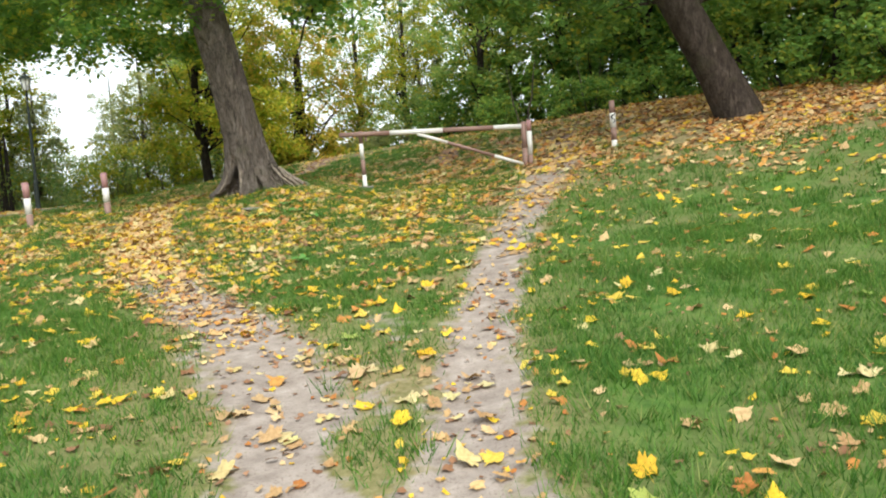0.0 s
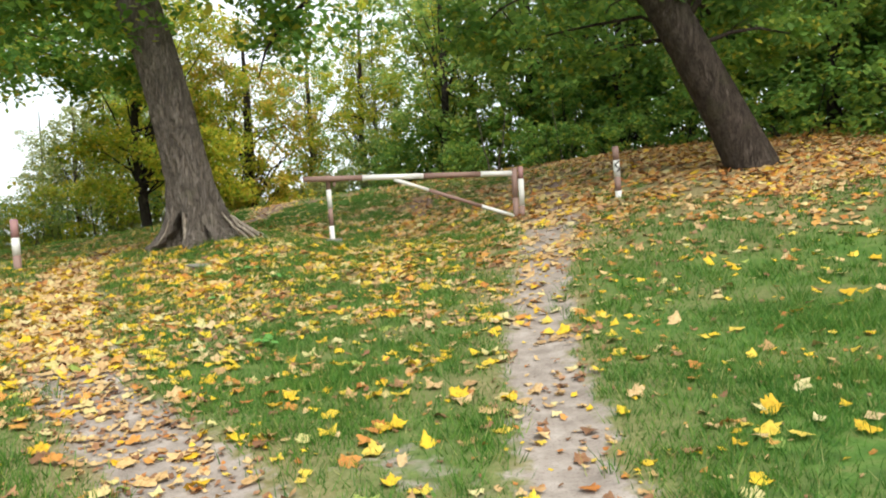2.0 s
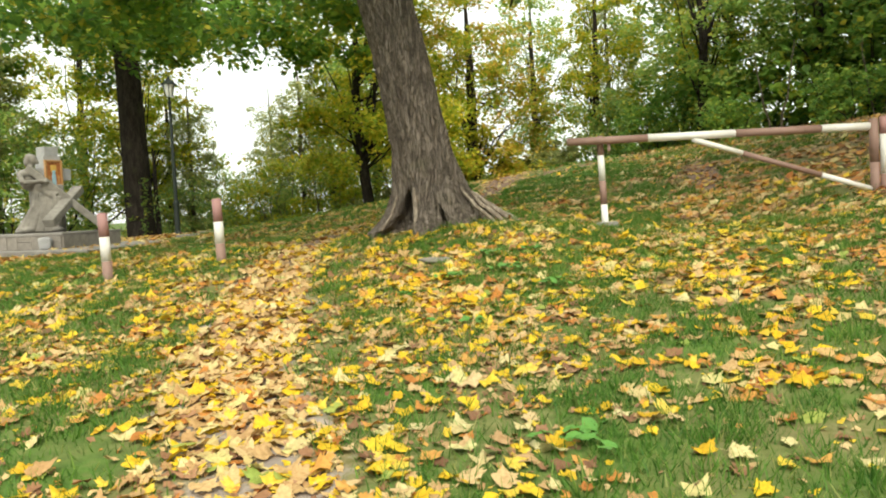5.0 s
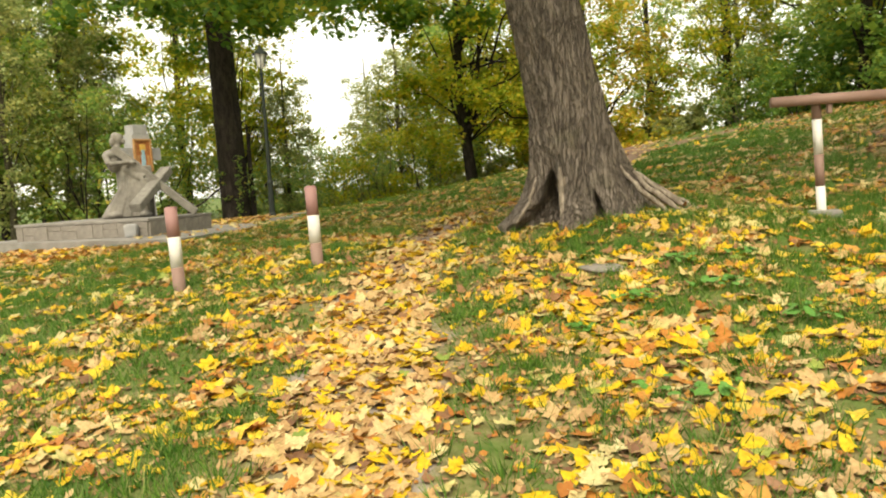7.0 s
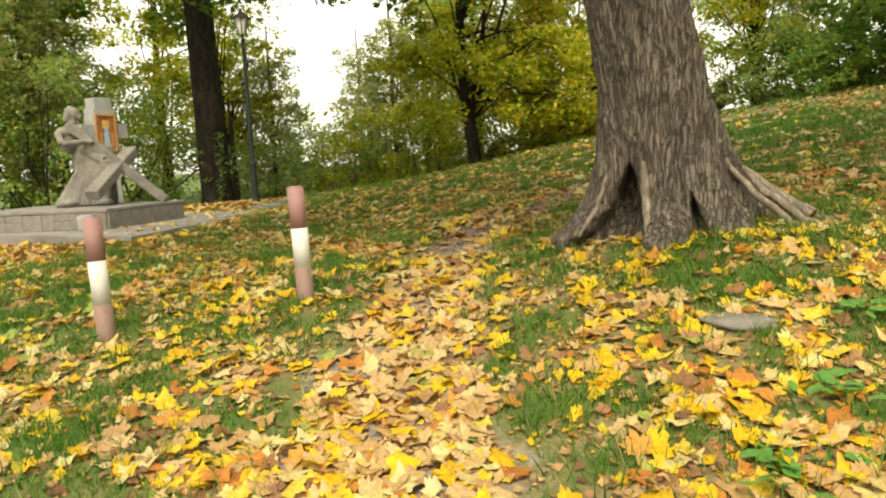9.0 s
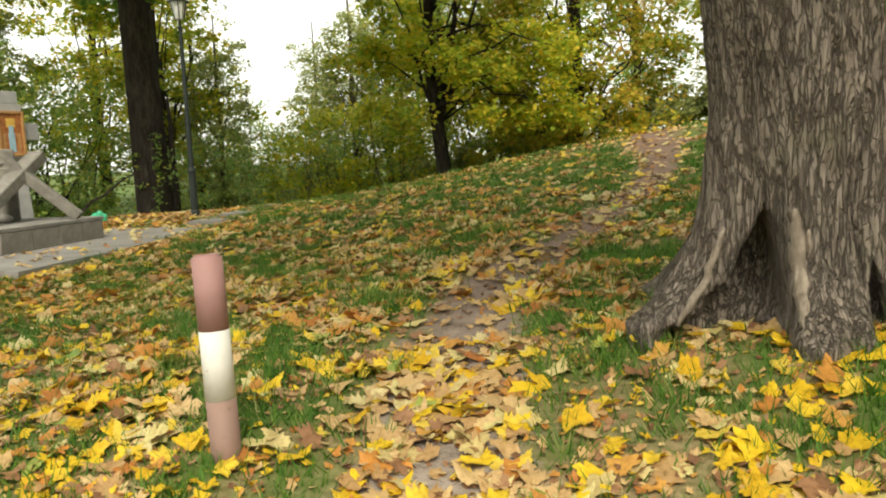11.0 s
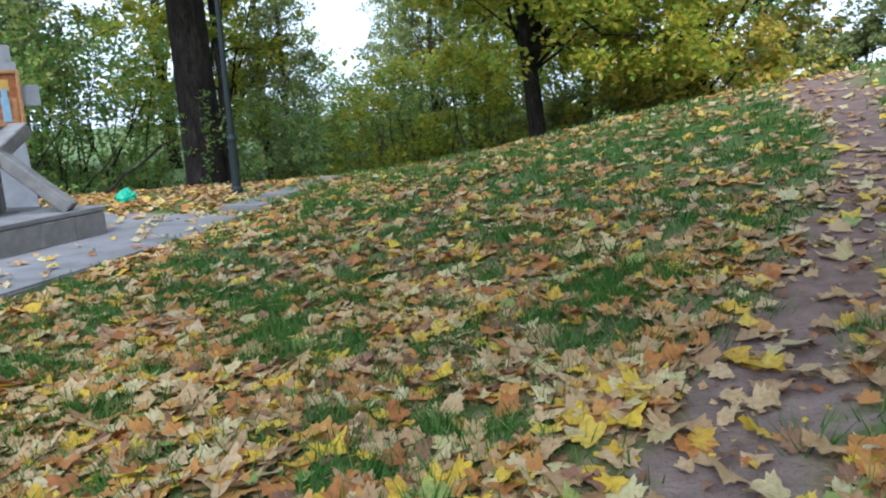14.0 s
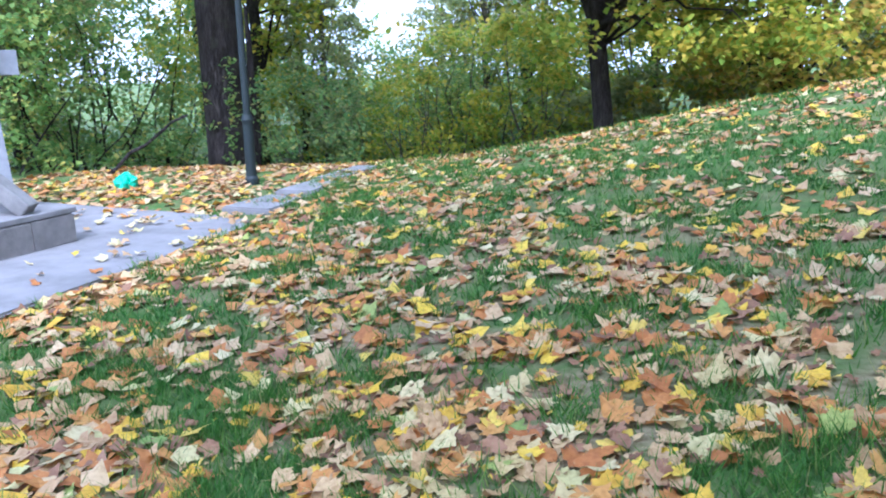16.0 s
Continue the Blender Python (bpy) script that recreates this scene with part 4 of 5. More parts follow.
terrace = slab_piece("paved_terrace", [(-18.2, 20.6), (-11.9, 19.35), (-12.42, 24.0), (-12.55, 24.95), (-15.2, 25.0), (-18.2, 25.1)], PAVE, 0.5, CONCRETE)
tagged(terrace, "grey concrete terrace strewn with leaves", "terrace", kind="structure")
for outline in ([(-12.57, 24.98), (-12.7, 26.1), (-13.35, 26.0), (-13.3, 24.98)], [(-12.71, 26.13), (-12.95, 27.3), (-13.4, 27.2), (-13.26, 26.03)], [(-12.96, 27.33), (-13.2, 28.9), (-13.6, 28.8), (-13.41, 27.23)]):
    x0, y0 = sum(p[0] for p in outline) / 4, sum(p[1] for p in outline) / 4
    tagged(slab_piece("paving_slab", outline, ground_z(x0, y0) + 0.05, 0.2, CONCRETE), "cracked concrete path slab", "paving", "path slabs", "structure")


def plinth():
    root = tagged(new("monument_plinth"), "low rubble-faced stone plinth with a slab top", "plinth")
    root.matrix_world = Matrix.Translation((-13.66, 20.87, PAVE)) @ pose(0, 0, 0, 0, 0, 4)
    wide, deep, high = 3.3, 2.35, 0.36
    bm = bmesh.new()
    box(bm, (wide, deep, high - 0.05), Matrix.Translation((-wide / 2, deep / 2, 0)))
    part("core", bm, MORTAR, root)
    bm = bmesh.new()
    box(bm, (wide + 0.08, deep + 0.08, 0.06), Matrix.Translation((-wide / 2, deep / 2, high - 0.05)), 0.012)
    part("top_slab", bm, CONCRETE, root, "flat worn coping slab")
    rng = random.Random(5)
    for side, length in (("front", deep), ("flank", wide)):
        s = 0.0
        while s < length - 0.06:
            w = min(rng.uniform(0.45, 0.75) if side == "front" else rng.uniform(0.18, 0.42), length - s)
            split = 0.305 if side == "front" or rng.random() < 0.3 else rng.uniform(0.11, 0.2)
            for z0, z1 in ((0.0, split), (split, 0.305)):
                if z1 - z0 < 0.02:
                    continue
                bm = bmesh.new()
                box(bm, (w - 0.008, 0.05, z1 - z0 - 0.008), Matrix.Translation((0, 0, 0)), 0.010)
                for q in bm.verts:
                    q.co += Vector((rng.uniform(-0.005, 0.005), rng.uniform(-0.008, 0.002), rng.uniform(-0.005, 0.003)))
                at = pose(0.012, s + w / 2, z0 + 0.004, 0, 0, 90) if side == "front" else pose(-s - w / 2, -0.012, z0 + 0.004, 0, rng.uniform(-3, 3), 0)
                part("stone", bm, RUBBLE, root).matrix_local = at
            s += w


plinth()
TOP = PAVE + 0.37


def wayside_cross():
    """The blocky stone cross behind the figure, with its icon panel."""
    root = tagged(new("wayside_cross"), "blocky pale stone cross carrying a framed icon panel", "cross")
    root.matrix_world = Matrix.Translation((-16.53, 24.17, PAVE - 0.02)) @ pose(0, 0, 0, 0, 0, 72)
    for name, size, at in (("pier", (0.52, 0.42, 1.42), (0, 0, 0)), ("shaft", (0.5, 0.4, 1.05), (0, 0, 1.42)), ("arm", (0.3, 0.36, 0.32), (-0.40, 0, 1.80)), ("arm", (0.3, 0.36, 0.32), (0.40, 0, 1.80)), ("head_block", (0.4, 0.38, 0.24), (0, 0, 2.47))):
        bm = bmesh.new()
        vs = box(bm, size, Matrix.Translation(at), 0.012)
        if name == "pier":
            for q in vs:
                k = 1.1 - 0.25 * q.co.z / 1.42
                q.co.x, q.co.y = q.co.x * k, q.co.y * k
        part(name, bm, PALE_STONE, root)
    bm = bmesh.new()
    for sx, sz, w, h2 in ((-0.225, 0, 0.05, 0.84), (0.225, 0, 0.05, 0.84), (0, 0, 0.40, 0.05), (0, 0.79, 0.40, 0.05)):
        box(bm, (w, 0.07, h2), Matrix.Translation((sx, -0.225, 1.50 + sz)), 0.008)
    part("icon_frame", bm, GILT, root, "gilded wooden frame")
    bm = bmesh.new()
    box(bm, (0.40, 0.03, 0.74), Matrix.Translation((0, -0.215, 1.55)))
    icon = part("icon_panel", bm, ICON_GROUND, root, "orange and gold painted panel with plain pale shapes")
    for size, at, m in (((0.12, 0.012, 0.36), (0.0, -0.234, 1.57), ICON_BLUE), ((0.085, 0.012, 0.18), (0.0, -0.240, 1.88), ICON_BLUE), ((0.17, 0.008, 0.17), (0, -0.231, 2.03), ICON_GOLD),
                        ((0.06, 0.01, 0.3), (-0.14, -0.232, 1.62), GILT), ((0.06, 0.01, 0.3), (0.14, -0.232, 1.62), GILT), ((0.3, 0.006, 0.05), (0, -0.231, 1.56), GILT)):
        bm = bmesh.new()
        box(bm, size, Matrix.Translation(at), 0.004)
        part("painted_shape", bm, m, icon)


wayside_cross()


def statue():
    """A draped stone figure sunk under a heavy cross: one plain carved mesh."""
    bm = bmesh.new()

    def blob(c, s, m=Matrix.Identity(4)):
        bmesh.ops.create_icosphere(bm, subdivisions=3, radius=1, matrix=Matrix.Translation(c) @ m @ Matrix.Diagonal((*s, 1)))

    def beam(a, b, w, h2):
        a, b = Vector(a), Vector(b)
        d = b - a
        q = d.to_track_quat("Z", "Y").to_matrix().to_4x4()
        box(bm, (w, h2, d.length), Matrix.Translation(a) @ q, 0.01)

    beam((-13.78, 22.84, TOP + 0.03), (-15.25, 22.02, 3.36), 0.24, 0.17)
    beam((-14.60, 22.98, 2.82), (-14.28, 21.42, 1.98), 0.26, 0.19)
    # head with hair, neck, bare shoulders and chest
    blob((-15.24, 22.22, 3.56), (0.10, 0.115, 0.135))
    blob((-15.30, 22.19, 3.60), (0.105, 0.12, 0.12))
    blob((-15.33, 22.13, 3.50), (0.07, 0.09, 0.12))
    blob((-15.14, 22.25, 3.50), (0.035, 0.04, 0.06))
    rod(bm, (-15.29, 22.16, 3.28), (-15.25, 22.20, 3.50), 0.075, 0.065)
    blob((-15.30, 22.06, 3.20), (0.16, 0.27, 0.13))
    blob((-15.28, 22.05, 3.02), (0.15, 0.20, 0.22))
    rod(bm, (-15.31, 21.82, 3.20), (-15.12, 21.70, 2.97), 0.07, 0.058)
    rod(bm, (-15.12, 21.70, 2.97), (-14.86, 22.06, 3.02), 0.058, 0.045)
    rod(bm, (-15.25, 22.30, 3.2), (-14.86, 22.34, 2.98), 0.065, 0.045)
    blob((-14.82, 22.10, 3.0), (0.075, 0.07, 0.05))
    # the block he leans on, robe gathered at the hips, one knee bent, cloth falling slantwise in folds
    turn = Matrix.Translation((-15.24, 22.22, 0)) @ pose(0, 0, 0, 0, 0, 43)

    def at(u, w, z):
        return turn @ Vector((u, w, z))

    box(bm, (0.76, 0.5, 2.96 - TOP), turn @ Matrix.Translation((0.26, 0.16, TOP - 0.02)), 0.03)
    blob(at(0.22, -0.12, 2.86), (0.26, 0.2, 0.16))
    rod(bm, at(0.16, -0.10, 2.86), at(0.46, -0.36, 2.62), 0.15, 0.12)
    rod(bm, at(0.46, -0.36, 2.62), at(0.40, -0.42, TOP + 0.05), 0.12, 0.08)
    blob(at(0.42, -0.52, TOP + 0.07), (0.15, 0.10, 0.065))
    for i in range(13):
        w = i / 12
        mid = at(-0.06 + 0.40 * w, -0.16 - 0.22 * w, 2.45 - 0.05 * w)
        rod(bm, at(-0.02 + 0.42 * w, -0.06 - 0.22 * w, 2.98 - 0.26 * w), mid, 0.045, 0.055 if i % 2 else 0.038, 8)
        rod(bm, mid, at(-0.48 + 0.82 * w, -0.22 - 0.16 * w, TOP + 0.02), 0.055 if i % 2 else 0.038, 0.075 if i % 3 else 0.05, 8)
    for i in range(5):
        w = i / 4
        rod(bm, at(-0.06, -0.08, 2.92 - 0.3 * w), at(0.5, -0.38, 2.66 - 0.22 * w), 0.032, 0.028, 8)
    blob(at(-0.25, -0.2, TOP + 0.08), (0.24, 0.18, 0.09))
    for q in bm.verts:
        q.co.x, q.co.y = q.co.x - 0.08, q.co.y - 0.08
    ob = part("statue", bm, CARVED, None, "", True)
    rm = ob.modifiers.new("remesh", "REMESH")
    rm.mode, rm.voxel_size, rm.use_smooth_shade = "VOXEL", 0.016, True
    sm = ob.modifiers.new("smooth", "SMOOTH")
    sm.factor, sm.iterations = 0.5, 1
    return tagged(ob, "weathered grey stone figure bowed under a carved cross", "statue")


statue()
bm = bmesh.new()
box(bm, (0.26, 0.18, 0.28), pose(-13.92, 20.66, PAVE, 0, 0, 12), 0.06)
for q in bm.verts:
    q.co += Vector((noise.noise(q.co * 9), noise.noise(q.co * 9 + Vector((5, 0, 0))), 0)) * 0.03
tagged(part("loose_stone", bm, PALE_STONE), "whitish broken stone standing against the plinth", "stone")


bm = bmesh.new()
bmesh.ops.create_icosphere(bm, subdivisions=4, radius=1)
for q in bm.verts:
    k = 1 + 0.22 * noise.noise(q.co * 1.4) + 0.06 * noise.noise(q.co * 5)
    q.co = Vector((q.co.x * 0.2 * k * (1 + 0.25 * noise.noise(q.co * 2.3 + Vector((4, 1, 0)))), q.co.y * 0.14 * k, max(-1, min(0.55, q.co.z)) * 0.06 * k + 0.008 * noise.noise(q.co * 6)))
flat_stone = part("flat_stone", bm, RUBBLE, None, "", True)
flat_stone.location = (-3.63, 14.42, ground_z(-3.63, 14.42) + 0.004)
tagged(flat_stone, "flat grey stone half buried in the turf", "stone")


def plastic_bag():
    bm = bmesh.new()
    bmesh.ops.create_icosphere(bm, subdivisions=4, radius=1)
    for q in bm.verts:
        p = q.co.copy()
        k = 1 + 0.28 * noise.noise(p * 1.7) + 0.16 * noise.noise(p * 4.5) + 0.08 * abs(noise.noise(p * 9))
        top = max(0, p.z)
        q.co = Vector((p.x * 0.19 * k * (1 - 0.55 * top * top), p.y * 0.16 * k * (1 - 0.55 * top * top), max(p.z, -0.6) * 0.17 * k + 0.1))
    ob = part("plastic_bag", bm, BAG, None, "", False)
    ob.location = foot(-16.5, 26.5, 0.0)
    tagged(ob, "crumpled green plastic bag lying on the grass", "bag")


plastic_bag()
v, f = [], []
tube(v, f, bent(R, (-18.2, 27.6, ground_z(-18.2, 27.6)), (-16.7, 28.2, 2.45), 7, 0.03, 0.1), [0.04, 0.038, 0.035, 0.03, 0.028, 0.024, 0.02], 7)
tagged(new("fallen_branch", mesh_of("fallen_branch", v, f, [BARK_DARK], smooth=True)), "dark broken branch leaning against the trunk", "branch")


# ---- fallen leaves, grass, weeds ----
FULL = [(0, 1.0), (8, 0.80), (17, 0.82), (27, 0.62), (37, 0.80), (45, 0.80), (53, 0.97), (61, 0.78), (70, 0.77), (80, 0.60), (94, 0.72), (108, 0.76), (122, 0.56), (145, 0.46), (165, 0.36)]
PLAIN = [(0, 1.0), (30, 0.6), (58, 0.9), (125, 0.62)]


def leaf_shape(lobes, seed, curl, stalk=True):
    """A maple leaf about 1 across, lying flat with curled lobes: vertices and triangles."""
    rng = random.Random(seed)
    ring = [(-w, r) for w, r in reversed(lobes[1:])] + list(lobes)
    ph, ph2 = rng.random() * 6, rng.random() * 6
    v = [(0, 0, 0.02)]
    for w, r in ring:
        r *= rng.uniform(0.9, 1.08)
        w = radians(w + 90)
        z = curl * r * r * (0.55 * math.sin(2 * w + ph) + 0.45 * math.sin(3 * w + ph2)) + 0.5 * abs(curl) * r * r * (rng.random() - 0.2)
        v.append((0.55 * r * math.cos(w), 0.55 * r * math.sin(w), z))
    n = len(ring)
    f = [(0, 1 + i, 1 + (i + 1) % n) for i in range(n - 1)] + [(0, n, 1)]
    if stalk:
        v += [(-0.012, -0.02, 0.01), (0.012, -0.02, 0.01), (0.06 * rng.uniform(-1, 1), -0.62, 0.05)]
        f.append((n + 1, n + 2, n + 3))
    return np.array(v), np.array(f)


def scatter(shapes, x, y, size, rng, lift=0.012, tip=0.15):
    """Copies of the shapes laid on the ground at x, y: vertices, triangles and each triangle's leaf number."""
    vs, fs, own, base = [], [], [], 0
    which = rng.integers(0, len(shapes), len(x))
    z = height(x, y) + micro(x, y)
    for s, (sv, sf) in enumerate(shapes):
        ids = np.nonzero(which == s)[0]
        m = len(ids)
        if not m:
            continue
        yaw = rng.random(m) * 2 * np.pi
        ta, tb = rng.normal(0, tip, m), rng.normal(0, tip, m)
        c, sn = np.cos(yaw)[:, None], np.sin(yaw)[:, None]
        k = size[ids][:, None]
        px, py = sv[:, 0] * k, sv[:, 1] * k
        X, Y = px * c - py * sn, px * sn + py * c
        dx = (height(x[ids] + 0.1, y[ids]) - height(x[ids], y[ids])) / 0.1
        dy = (height(x[ids], y[ids] + 0.1) - height(x[ids], y[ids])) / 0.1
        Z = sv[:, 2] * k + X * (ta + dx)[:, None] + Y * (tb + dy)[:, None]
        rise = np.abs(ta) * k[:, 0] * 0.25 + np.abs(tb) * k[:, 0] * 0.25 + lift * (0.5 + rng.random(m) * 1.5)
        pts = np.stack([X + x[ids][:, None], Y + y[ids][:, None], Z + (z[ids] + rise)[:, None]], 2).reshape(-1, 3)
        nv = len(sv)
        fs.append((sf[None] + (np.arange(m) * nv)[:, None, None] + base).reshape(-1, 3))
        own.append(np.repeat(ids, len(sf)))
        vs.append(pts)
        base += m * nv
    return np.concatenate(vs), np.concatenate(fs), np.concatenate(own)


def litter_density(x, y):
    """Fallen leaves to the square metre."""
    d = np.full(np.shape(x), 9.0)
    d += 58 / (1 + np.exp(-(y - 10.6 + 0.55 * (x + 2)) * 0.8)) / (1 + np.exp((x - 0.6) * 2.5))
    d += 62 / (1 + np.exp(-(y - 13.0 + 0.08 * x) * 1.6)) / (1 + np.exp(-(x + 2) * 2))
    d += 95 * np.clip(near_line(x, y, [(a, b, w * 1.25) for a, b, w in LEFT_PATH]), 0, 1) * np.clip((y - 6) / 3, 0, 1) * np.clip((16.4 - y) / 2, 0, 1)
    d += 16 * np.clip(near_line(x, y, RIGHT_PATH), 0, 1) * (y > 7)
    d += 26 * np.exp(-((x + 3.5) / 3.0) ** 2 - ((y - 12.0) / 2.5) ** 2)
    d *= 0.45 + 0.55 * np.clip(0.55 + 1.1 * ripple(x, y, 1.9, 3), 0, 1.8)
    d = d * (1 + (0.12 + 0.62 / (1 + np.exp((x + 5.6) * 2.2))) * np.clip((y - 14.6) / 1.5, 0, 1) * (x < -2))
    d = d + 40 * np.exp(-((x - (-16.4)) / 1.6) ** 2 - ((y - 28.4 + 0.8) / 1.6) ** 2)
    d = d + 7 * (np.maximum(near_line(x, y, LEFT_PATH), near_line(x, y, RIGHT_PATH)) > 0.4) * (y < 9)
    d = d * (1 - 0.68 * np.clip((near_line(x, y, LEFT_PATH) - 0.4) * 5, 0, 1) * np.clip((y - 15.6) / 1.5, 0, 1))
    d = d + 34 * np.exp(-((x + 7.2) / 2.2) ** 2 - ((y - 10.5) / 3.0) ** 2)
    d = d * (1 - 0.55 * np.clip((y - 17.5) / 3, 0, 1) * np.clip((x + 4.5) / 1.5, 0, 1) * np.clip((0.5 - x) / 1.0, 0, 1))
    d = d + 60 * np.clip((near_line(x, y, LEFT_PATH) - 0.35) * 3, 0, 1) * np.clip((y - 8) / 2, 0, 1) * np.clip((15.4 - y) / 2, 0, 1)
    far = np.clip((y - 21.5) / 4, 0, 1)
    on_path = np.clip((near_line(x, y, LEFT_PATH) - 0.35) * 4, 0, 1)
    side = np.clip(near_line(x, y, [(a + 0.72, b, 0.34) for a, b, w in LEFT_PATH]) * 2.2 - 0.7, 0, 1)
    side = np.maximum(side, 0.5 * np.clip(near_line(x, y, [(a - 0.62, b, 0.22) for a, b, w in LEFT_PATH]) * 2.2 - 0.7, 0, 1))
    verge = np.clip((y - 9) / 2, 0, 1) * np.clip((17.5 - y) / 1.5, 0, 1) * side * (1 - on_path)
    d = d + 45 * ((x > 4) & (y > 19)) + 55 * ((x > 5.5) & (y > 13.2)) + 34 * np.clip((y - 15.5) / 1.5, 0, 1) * np.clip((21 - y) / 3, 0, 1) * (x < -5) * (1 - on_path)
    d = d * (1 - 0.5 * np.clip((y - 18.5) / 3, 0, 1) * np.clip((x + 9.8) / 2, 0, 1))
    d = d * (1 - 0.32 * np.clip((y - 7) / 2, 0, 1) * np.clip((13.5 - y) / 2, 0, 1) * np.clip((x + 4.2) / 1.5, 0, 1))
    return 1.85 * d * (1 - 0.45 * far) * (1 - 0.72 * verge) * (on_path * np.where(y > 16, 0.35 + 0.5 * drift(x, y) + 1.6 * np.clip((y - 19.8) / 1.5, 0, 1), 1.1) + (1 - on_path) * np.where(y < 7, 0.45 + 0.4 * drift(x, y), drift(x, y)))


def litter_kind(x, y, rng):
    """Which of the leaf colours lies where: yellow under the maple, tan on the paths, brown and orange under the wood."""
    u = rng.random(len(x))
    on_path = np.maximum(near_line(x, y, LEFT_PATH), near_line(x, y, RIGHT_PATH)) > 0.45
    wood = (x > 0.5) & (y > 11.5) | (x > -3) & (y > 17.5)
    late = (y > 16.5) & ~wood
    tables = {"open": (0.36, 0.62, 0.74, 0.86, 0.975), "path": (0.18, 0.68, 0.76, 0.89, 0.99), "wood": (0.10, 0.42, 0.70, 0.76, 0.995), "late": (0.13, 0.45, 0.71, 0.80, 0.975)}
    out = np.zeros(len(x), int)
    for key, mask in (("open", ~(on_path | wood | late)), ("late", late & ~on_path), ("wood", wood & ~on_path), ("path", on_path)):
        out[mask] = np.searchsorted(tables[key], u[mask])
    return out


def on_terrace(x, y):
    return (x < -11.95 - 0.1 * (y - 19.4)) & (x > -18.2) & (y > 19.35 - 0.2 * (x + 11.9)) & (y < 24.6)


def fallen_leaves():
    rng = np.random.default_rng(3)
    cells = []
    for x0, x1, y0, y1 in ((-14, 9, 0.5, 20), (-14, 5, 20, 34), (9, 13, 8, 22), (-21, -14, 8, 20), (-20, -14, 24.6, 31), (5, 15, 20, 27)):
        n = int((x1 - x0) * (y1 - y0) * 420)
        x, y = rng.uniform(x0, x1, n), rng.uniform(y0, y1, n)
        keep = rng.random(n) < litter_density(x, y) / 420
        cells.append((x[keep], y[keep]))
    x, y = np.concatenate([c[0] for c in cells]), np.concatenate([c[1] for c in cells])
    free = ~on_terrace(x, y) & (np.hypot(x - T1[0], y - T1[1]) > 0.5) & (np.hypot((x + 3.63) / 0.2, (y - 14.42) / 0.14) > 0.75)
    x, y = x[free], y[free]
    kind = litter_kind(x, y, rng)
    size = rng.uniform(0.085, 0.185, len(x)) * np.where(y > 15, 1.1, 1.0) * np.where(kind == 4, 0.8, 1.0)
    scrap = (np.maximum(near_line(x, y, LEFT_PATH), near_line(x, y, RIGHT_PATH)) > 0.4) & (y < 9) & (rng.random(len(x)) < 0.75)
    size = np.where(scrap, size * 0.55, size)
    kind = np.where(scrap & (kind == 0), 4, kind)
    near = (near_line(x, y, [(a, b, 3.2) for a, b, w in LEFT_PATH]) > 0.5) & (y < 24)
    walked = near_line(x, y, [(a, b, 0.9) for a, b, w in LEFT_PATH]) > 0.55
    pick = np.nonzero(walked & (y > 12) & (y < 23))[0]
    pick = pick[rng.permutation(len(pick))[:300]]
    own_obj = np.zeros(len(x), bool)
    own_obj[pick] = True
    full = [leaf_shape(FULL, s, c) for s, c in enumerate((0.12, 0.25, -0.2, 0.35, 0.18, -0.3, 0.45, 0.08))]
    flat = [leaf_shape(PLAIN, s + 20, c, False) for s, c in enumerate((0.15, 0.3, -0.2, 0.4))]
    root = None
    for name, mask, shapes in (("fallen_leaves", near & ~own_obj, full), ("far_leaves", ~near, flat)):
        v, f, own = scatter(shapes, x[mask], y[mask], size[mask], rng)
        me = mesh_of(name, v, f, LITTER, kind[mask][own])
        ob = new(name, me)
        if root is None:
            root = tagged(ob, "yellow, tan and orange fallen maple leaves covering the lawn", "leaves", kind="stuff")
        else:
            tagged(ob, kind="stuff").parent = root
    # broken bits of older leaves between the whole ones
    n = 48000
    bx, by = rng.uniform(-12, 3, n), rng.uniform(3, 23, n)
    keep = (rng.random(n) < np.clip(litter_density(bx, by) / 95, 0.08, 1)) & ~on_terrace(bx, by)
    bx, by = bx[keep], by[keep]
    nx, ny = rng.uniform(-8.5, -1.5, 15000), rng.uniform(10, 17.5, 15000)
    thin = rng.random(15000) < np.clip(1.2 - bare(nx, ny), 0.3, 1) * np.clip(0.25 + 0.6 * drift(nx, ny), 0, 1)
    bx, by = np.concatenate([bx, nx[thin]]), np.concatenate([by, ny[thin]])
    v, f, own = scatter(flat, bx, by, rng.uniform(0.03, 0.07, len(bx)), rng, 0.006, 0.25)
    kk = rng.choice([1, 4, 4, 2, 1, 0], len(bx))
    tagged(new("leaf_bits", mesh_of("leaf_bits", v, f, LITTER, kk[own])), kind="stuff").parent = root
    meshes = {}
    z = height(x, y) + micro(x, y)
    for i in pick:
        key = (int(rng.integers(0, len(full))), int(kind[i]))
        if key not in meshes:
            sv, sf = full[key[0]]
            meshes[key] = mesh_of("leaf", sv, sf, [LITTER[key[1]]])
        ob = new("leaf", meshes[key])
        ob.parent = root
        s = float(size[i])
        ob.matrix_basis = pose(float(x[i]), float(y[i]), float(z[i]) + 0.03, rng.normal(4, 12), rng.normal(0, 12), rng.random() * 360) @ Matrix.Diagonal((s, s, s, 1))
    # leaves blown on to the terrace
    n = 320
    tx, ty = rng.uniform(-18, -12, n), rng.uniform(19.5, 24.6, n)
    k = on_terrace(tx, ty) & ((tx > -13.4) | (ty > 23.5))
    tx, ty = tx[k], ty[k]
    v, f, own = scatter(full, tx, ty, rng.uniform(0.09, 0.18, len(tx)), rng)
    kk = rng.choice([1, 1, 2, 3, 0, 3], len(tx))
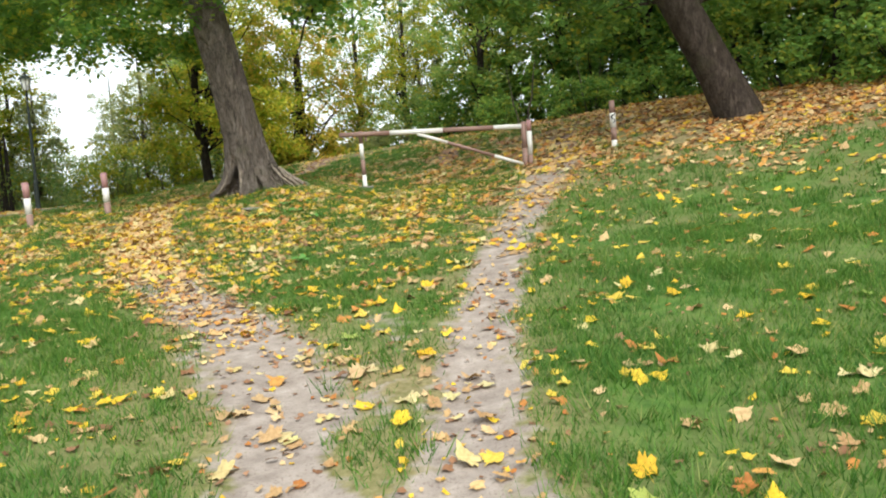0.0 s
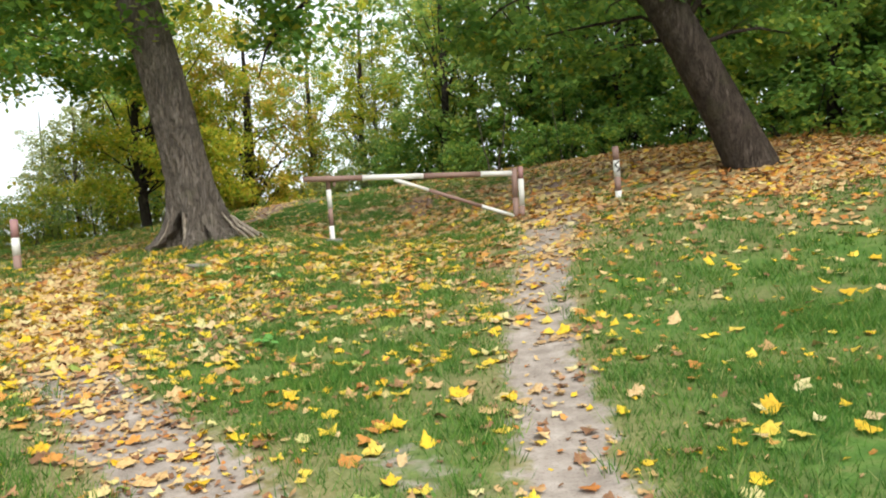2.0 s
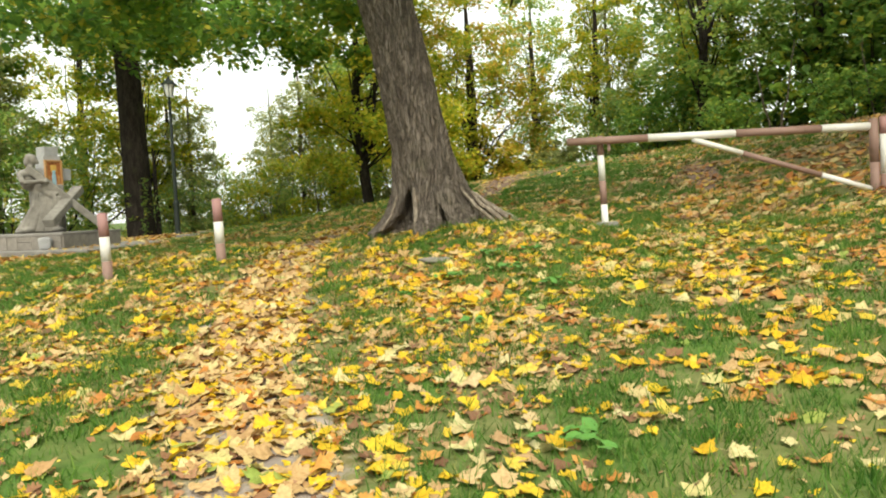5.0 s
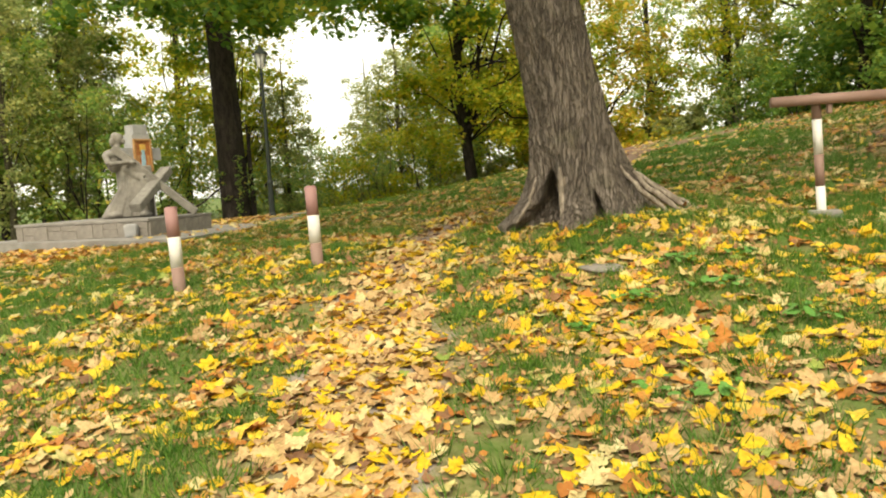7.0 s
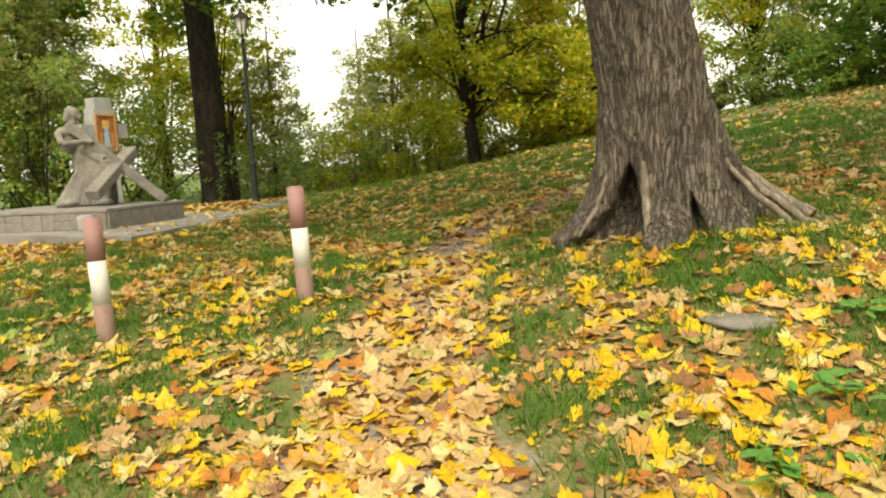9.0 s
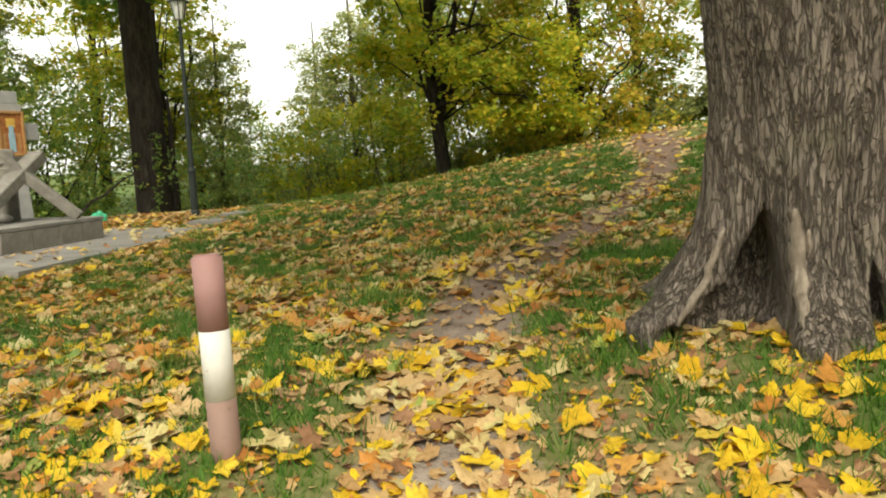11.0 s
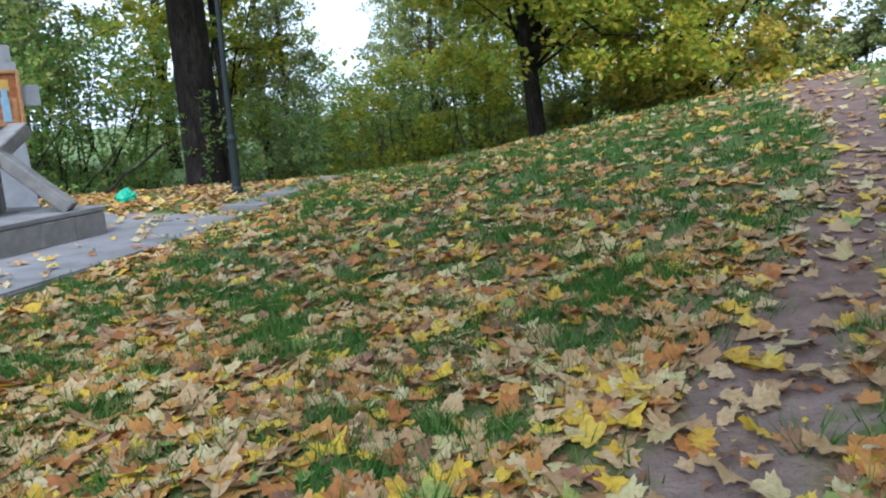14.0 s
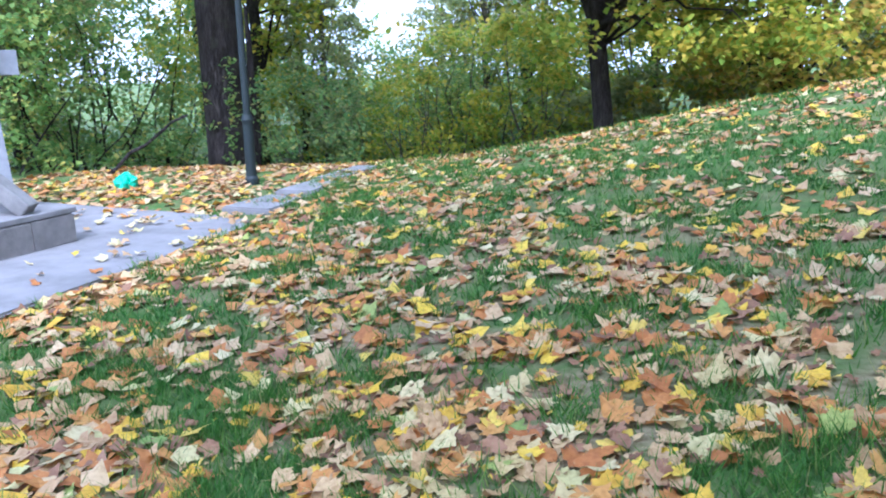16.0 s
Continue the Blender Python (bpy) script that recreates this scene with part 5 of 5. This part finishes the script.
    me = mesh_of("terrace_leaves", v, f, LITTER, kk[own])
    ob = tagged(new("terrace_leaves", me), "dry leaves blown on to the concrete terrace", "leaves", kind="stuff")
    co = np.zeros(len(v) * 3, np.float32)
    me.vertices.foreach_get("co", co)
    co = co.reshape(-1, 3)
    co[:, 2] += PAVE - height(co[:, 0], co[:, 1])
    me.vertices.foreach_set("co", co.ravel())


def grass():
    rng = np.random.default_rng(8)
    out_v, out_f = [], []
    base = 0
    for (x0, x1, y0, y1), per, tall, wide in (((-6.5, 4.5, 1.5, 9), 3800, 0.08, 0.0044), ((-11, 1.5, 9, 15), 2600, 0.09, 0.0048), ((-12, 1.5, 15, 21), 2900, 0.10, 0.0048), ((1.5, 4.5, 9, 15), 1200, 0.09, 0.007), ((-13.5, 3, 21, 29), 1100, 0.10, 0.008), ((4.5, 9, 3, 14), 800, 0.09, 0.009), ((-8.5, -6.5, 3, 9), 800, 0.09, 0.009), ((-13.5, -8.5, 6, 9), 200, 0.09, 0.012), ((-13.5, -11, 9, 21), 260, 0.09, 0.012), ((-14, 3, 29, 36), 160, 0.11, 0.022)):
        n = int((x1 - x0) * (y1 - y0) * per)
        tufts = n // 9
        tx, ty = rng.uniform(x0, x1, tufts), rng.uniform(y0, y1, tufts)
        x = np.repeat(tx, 9) + rng.normal(0, 0.035, tufts * 9)
        y = np.repeat(ty, 9) + rng.normal(0, 0.035, tufts * 9)
        cover = np.clip(1.25 - 2.0 * bare(x, y), 0, 1) * (1 - 0.6 * dryness(x, y)) * np.clip(0.68 + 0.7 * ripple(x, y, 1.9, 6), 0.12, 1) * np.where(y < 8, 1, np.clip(1.2 - 0.5 * drift(x, y), 0.3, 1))
        keep = (rng.random(len(x)) < cover) & ~on_terrace(x, y) & (np.hypot(x - T1[0], y - T1[1]) > 0.55)
        x, y = x[keep], y[keep]
        m = len(x)
        z = height(x, y) + micro(x, y) - 0.01
        yaw = rng.random(m) * 2 * np.pi
        h2 = tall * rng.uniform(0.45, 1.3, m) * (1 + 0.35 * ripple(x, y, 2.7, 7))
        lean2 = rng.uniform(0.15, 1.1, m) * h2
        a2 = rng.random(m) * 2 * np.pi
        w = wide * rng.uniform(0.7, 1.3, m)
        A = np.stack([x + np.cos(yaw) * w, y + np.sin(yaw) * w, z], 1)
        B = np.stack([x - np.cos(yaw) * w, y - np.sin(yaw) * w, z], 1)
        C = np.stack([x + np.cos(a2) * lean2, y + np.sin(a2) * lean2, z + h2], 1)
        out_v.append(np.stack([A, B, C], 1).reshape(-1, 3))
        out_f.append(np.arange(3 * m).reshape(-1, 3) + base)
        base += 3 * m
    # taller tufts left standing in the turf
    n = 1500
    tx, ty = rng.uniform(-11, 4.5, n), rng.uniform(2, 24, n)
    keep = (rng.random(n) < 1.1 - 1.2 * bare(tx, ty)) & ~on_terrace(tx, ty) & (np.hypot(tx - T1[0], ty - T1[1]) > 0.8)
    tx, ty = tx[keep], ty[keep]
    m = len(tx) * 34
    x = np.repeat(tx, 34) + rng.normal(0, 0.06, m)
    y = np.repeat(ty, 34) + rng.normal(0, 0.06, m)
    z = height(x, y) + micro(x, y) - 0.01
    h2 = 0.13 * rng.uniform(0.5, 1.25, m)
    a2 = np.arctan2(y - np.repeat(ty, 34), x - np.repeat(tx, 34)) + rng.normal(0, 0.5, m)
    yaw = rng.random(m) * 2 * np.pi
    lean2 = h2 * rng.uniform(0.2, 1.0, m)
    w = 0.0045
    A = np.stack([x + np.cos(yaw) * w, y + np.sin(yaw) * w, z], 1)
    B = np.stack([x - np.cos(yaw) * w, y - np.sin(yaw) * w, z], 1)
    C = np.stack([x + np.cos(a2) * lean2, y + np.sin(a2) * lean2, z + h2], 1)
    out_v.append(np.stack([A, B, C], 1).reshape(-1, 3))
    out_f.append(np.arange(3 * m).reshape(-1, 3) + base)
    me = mesh_of("grass", np.concatenate(out_v), np.concatenate(out_f), [BLADE])
    tagged(new("grass", me), "short green lawn grass, thin beside the paths", "grass", kind="stuff")


def weeds():
    """Low broad-leaved weeds in the lawn beside the maple: one leaf mesh, many leaves a plant."""
    rng = np.random.default_rng(21)
    rim = [(0.5 * math.cos(k * math.pi / 4) * (1 if k % 4 else 1.3), 0.42 * math.sin(k * math.pi / 4), 0.06 * (k % 2)) for k in range(8)]
    me = mesh_of("leaf", [(0, 0, 0)] + rim + [(-0.03, 0, 0), (0.03, 0, 0), (0, 0, -0.9)], [(0, 1 + k, 1 + (k + 1) % 8) for k in range(8)] + [(9, 10, 11)], [WEED])
    for x, y in ((-3.3, 13.6), (-2.7, 13.9), (-3.0, 14.5), (-2.9, 11.9), (-3.6, 12.9), (-2.2, 13.2), (-1.9, 9.6), (-2.5, 14.6)):
        root = tagged(new("weed"), "low broad-leaved green weed in the turf", "weed", "weeds in the lawn")
        root.location = (x, y, ground_z(x, y) - 0.005)
        for i in range(20):
            cx, cy = rng.normal(0, 0.12, 2)
            s = rng.uniform(0.05, 0.09)
            ob = new("leaf", me)
            ob.parent = root
            ob.matrix_basis = pose(cx, cy, s * 0.85, rng.normal(0, 14), rng.normal(0, 14), rng.random() * 360) @ Matrix.Diagonal((s, s, s, 1))


weeds()
grass()
fallen_leaves()
